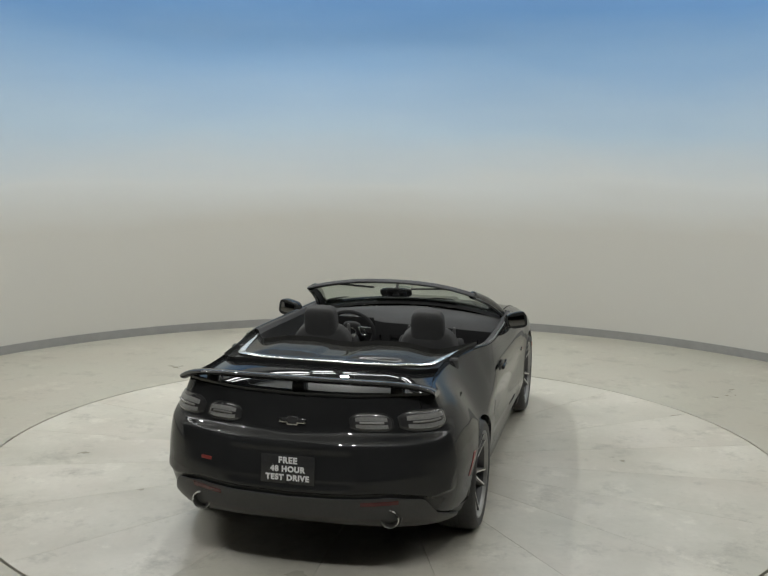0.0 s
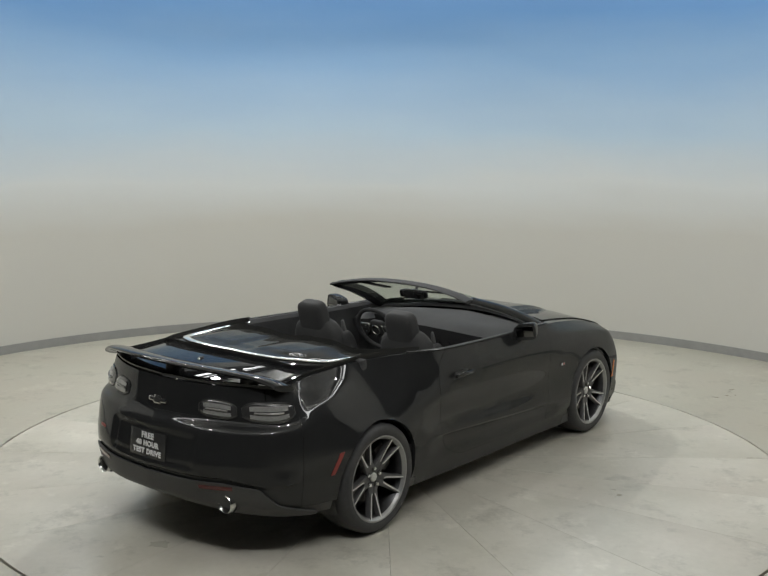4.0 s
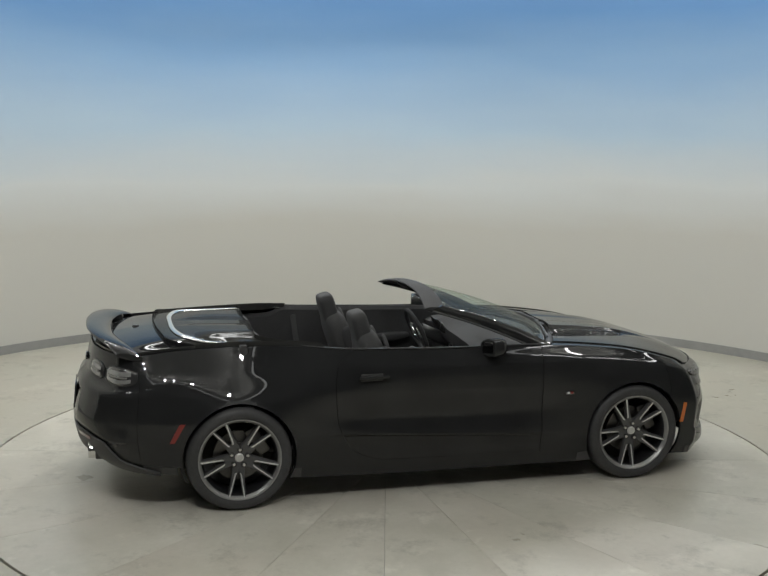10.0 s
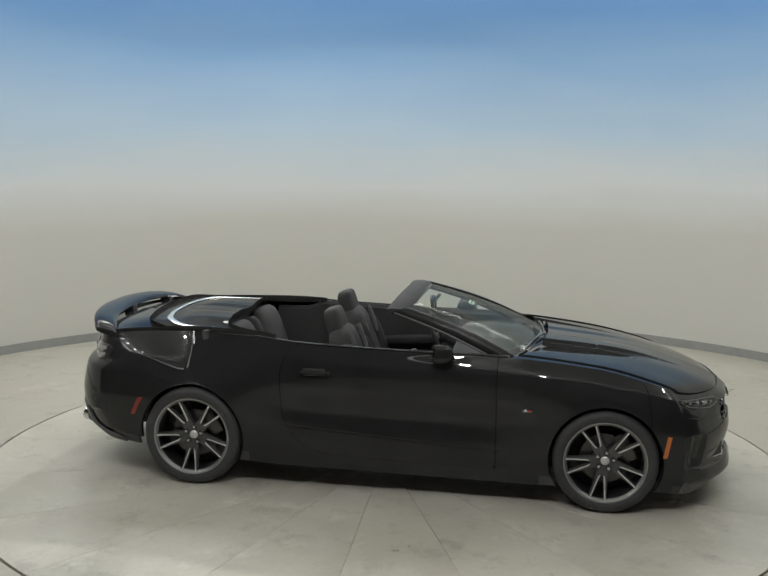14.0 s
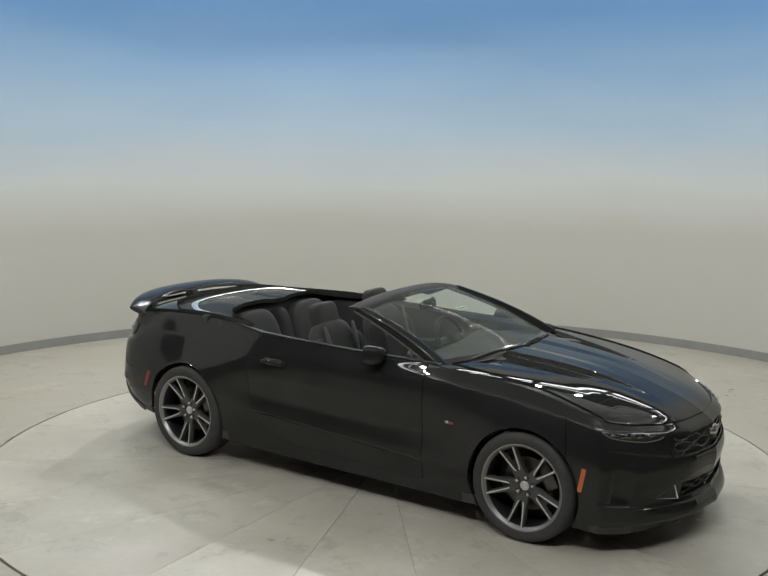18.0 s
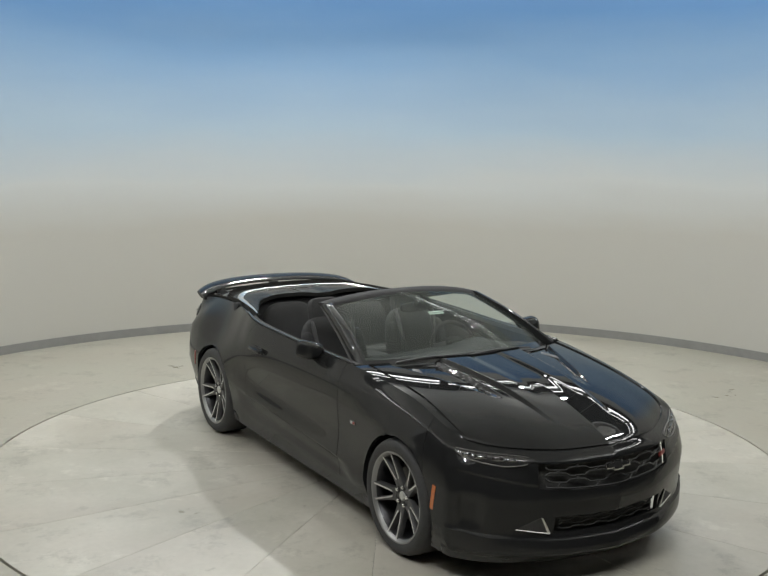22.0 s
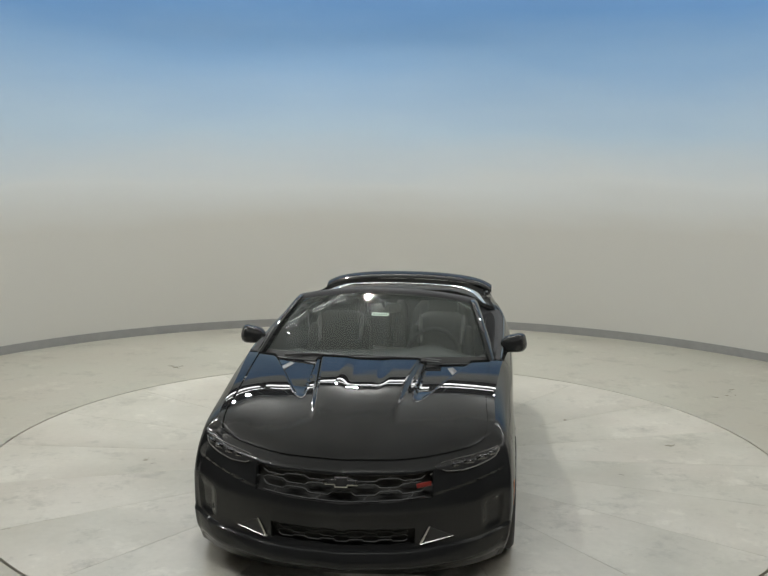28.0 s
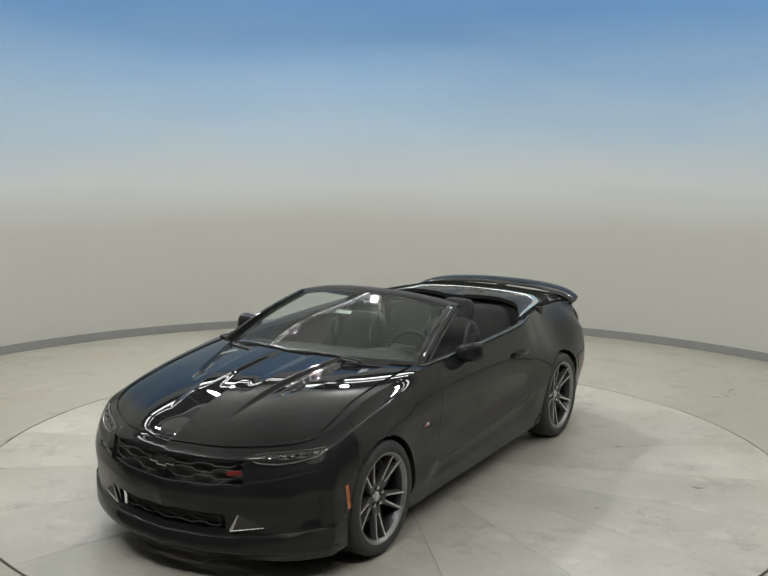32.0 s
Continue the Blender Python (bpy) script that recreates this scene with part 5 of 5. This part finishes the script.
part("cabin_floor", block((2.3, 1.60, 0.04), pose(-0.30, 0, 0.36), 0.01), CARPET, car)
part("firewall", block((0.05, 1.56, 0.56), pose(0.84, 0, 0.64), 0.01), UNDER, car)
part("rear_bulkhead", block((0.05, 1.50, 0.72), pose(-1.32, 0, 0.70, 0, -6, 0), 0.01), CARPET, car)
part("centre_console", soft_block((1.05, 0.24, 0.26), pose(-0.10, 0, 0.58, 0, -4, 0), 0.15), LEATHERETTE, car, smooth=60)
part("console_lid", soft_block((0.32, 0.19, 0.07), pose(-0.42, 0, 0.725, 0, -4, 0), 0.3), LEATHERETTE, car, smooth=60)
part("gear_lever", soft_block((0.07, 0.06, 0.14), pose(0.02, 0, 0.77, 0, -12, 0), 0.5), BLACK_TRIM, car, smooth=60)
# dashboard: a swept top and a lower fascia
dash = new("dashboard")
dash.parent = car
dash["label"] = "black soft-touch dashboard"
secs = []
for y in np.linspace(-0.76, 0.76, 31):
    k = abs(y) / 0.76
    hood_ = 0.055 * math.exp(-((y - 0.37) / 0.17) ** 2)
    secs.append([(0.90 - 0.18 * k ** 2, y, 0.975 - 0.03 * k), (0.60, y, 0.965 + hood_ * 0.6 - 0.02 * k), (0.40, y, 0.955 + hood_ - 0.03 * k), (0.335, y, 0.925 + hood_ * 0.9 - 0.03 * k), (0.35, y, 0.84), (0.42, y, 0.74), (0.40, y, 0.62), (0.50, y, 0.50), (0.86 - 0.15 * k ** 2, y, 0.48)])
v, f = sweep(None, secs)
fix_normals(mesh_ob("dash_body", v, f, LEATHERETTE, dash, 45))
part("screen", block((0.015, 0.20, 0.12), pose(0.36, 0.0, 0.855, 0, -14, 0), 0.004), GLOSS_BLACK, dash, "dark centre display")
part("glove_box", block((0.03, 0.40, 0.20), pose(0.395, -0.42, 0.70, 0, 8, 0), 0.012), BLACK_TRIM, dash)
part("instrument_glass", block((0.01, 0.30, 0.11), pose(0.335, 0.365, 0.915, 0, -22, 0), 0.003), GLOSS_BLACK, dash)
for y in (-0.66, -0.15, 0.13, 0.66):
    part("air_vent", revolve([(0.040, 0.0), (0.048, 0.012), (0.054, 0.0), (0.054, -0.02)], 24, pose(0.372, y, 0.80, 0, 0, 90)), DARK_CHROME, dash)
# steering wheel
wheel = new("steering_wheel")
wheel.parent = car
wheel["label"] = "black steering wheel with silver spokes"
WM = pose(0.15, 0.355, 0.885, 0, -24, 0)
pts = [tuple(WM @ Vector((0, 0.182 * math.cos(a), 0.178 * math.sin(a)))) for a in np.linspace(0, 2 * math.pi, 49)]
bar("wheel_rim", pts, 0.0165, LEATHERETTE, wheel, 10, up=(1, 0, 0.3))
part("wheel_hub", soft_block((0.06, 0.15, 0.13), WM @ pose(0.02, 0, 0), 0.4), LEATHERETTE, wheel, smooth=60)
pts = [tuple(WM @ Vector((-0.018, 0.040 * math.cos(a), 0.040 * math.sin(a)))) for a in np.linspace(0, 2 * math.pi, 25)]
bar("hub_ring", pts, 0.006, BRIGHT, wheel, 6, up=(1, 0, 0.3))
for sg in (-1, 1):
    part("wheel_spoke", block((0.02, 0.12, 0.05), WM @ pose(0.012, 0.115 * sg, 0.005), 0.008), BLACK_TRIM, wheel)
    part("spoke_trim", block((0.012, 0.012, 0.082), WM @ pose(-0.008, 0.074 * sg, 0.0, 16 * sg, 0, 0), 0.004), BRIGHT, wheel, "silver spoke trim")
    part("spoke_trim", block((0.012, 0.034, 0.012), WM @ pose(-0.008, 0.100 * sg, -0.036), 0.004), BRIGHT, wheel)
    part("spoke_trim", block((0.012, 0.012, 0.062), WM @ pose(-0.008, 0.118 * sg, -0.006, 22 * sg, 0, 0), 0.004), BRIGHT, wheel)
part("wheel_spoke", block((0.02, 0.045, 0.12), WM @ pose(0.012, 0, -0.115), 0.008), BLACK_TRIM, wheel)
bar("steering_column", [tuple(WM @ Vector((0.03, 0, 0))), (0.42, 0.355, 0.79)], 0.05, BLACK_TRIM, wheel, 12)

for sd, word in SIDES:
    # door lining: rolled top, armrest, map pocket
    us = np.linspace(6.72, 10.55, 36)
    e = edge_at(us)
    e[:, 2] -= 0.05 * step01(9.5, 10.0, us)
    e[:, 1] -= 0.03 * step01(9.5, 10.0, us)
    prof = ((-0.004, 0.002), (-0.05, 0.006), (-0.075, -0.02), (-0.085, -0.14), (-0.10, -0.30), (-0.115, -0.56), (-0.06, -0.62))
    g = np.array([[(p[0], p[1] + a, p[2] + b) for a, b in prof] for p in e])
    sheet("door_lining", g[:, ::-1], LEATHERETTE, car, sd, lip=0.0, label="black door lining")
    part("armrest", soft_block((0.62, 0.09, 0.07), pose(-0.12, 0.71 * sd, 0.76, 0, -4, 0), 0.3), LEATHERETTE, car, smooth=60)
    # seat belt hanging by the front seat
    bar("seat_belt", [(-0.78, 0.72 * sd, 0.98), (-0.76, 0.70 * sd, 0.80), (-0.70, 0.68 * sd, 0.55)], 0.022, BLACK_TRIM, car, 6, 0.15, up=(0, 1, 0))

# inner mirror with its stalk, sun visors and the sensor box
mir = new("inner_mirror")
mir.parent = car
mir["label"] = "black rear-view mirror below the header"
part("mirror_shell", soft_block((0.04, 0.25, 0.075), pose(0.155, 0.0, 1.205, 0, -12, 6), 0.4), GLOSS_BLACK, mir, smooth=60)
part("mirror_face", block((0.004, 0.215, 0.055), pose(0.134, 0.0, 1.203, 0, -12, 6), 0.0015), MIRROR, mir)
bar("stalk", [(0.165, 0, 1.215), (0.20, 0, 1.262)], 0.012, BLACK_TRIM, mir, 8)
for sd, word in SIDES:
    part("sun_visor", block((0.09, 0.34, 0.012), pose(0.025, 0.32 * sd, 1.266, 3 * sd, 8, 0), 0.005), LEATHERETTE, car)
# price sticker at the head of the glass
c = (np.array(screen_edge(1)[12]) * 0.64 + np.array(screen_edge(0)[12]) * 0.36) + np.array([0.018, 0, 0.016])
st = part("glass_sticker", block((0.002, 0.115, 0.040), pose(c[0] - 0.004, 0.0, c[2] - 0.004, 0, -70, 0), 0.0005), STICKER, car, "pale green sticker with dark marks inside the windscreen")
for k in range(6):
    part("sticker_mark", block((0.0022, 0.010, 0.020), pose(c[0] - 0.004, -0.042 + 0.017 * k, c[2] - 0.004, 0, -70, 0) @ pose(0.0008, 0, 0)), INK, st, smooth=0)


def motions():
    rows = []
    for k in range(0, 33):
        rows.append((float(k), turn_at(k)))
    walk(turntable, [(t, pose(0, 0, 0, 0, 0, a)) for t, a in rows])
    walk(car, [(t, pose(0, 0, 0, 0, 0, a) @ pose(CAR_X, CAR_Y, 0)) for t, a in rows])


motions()
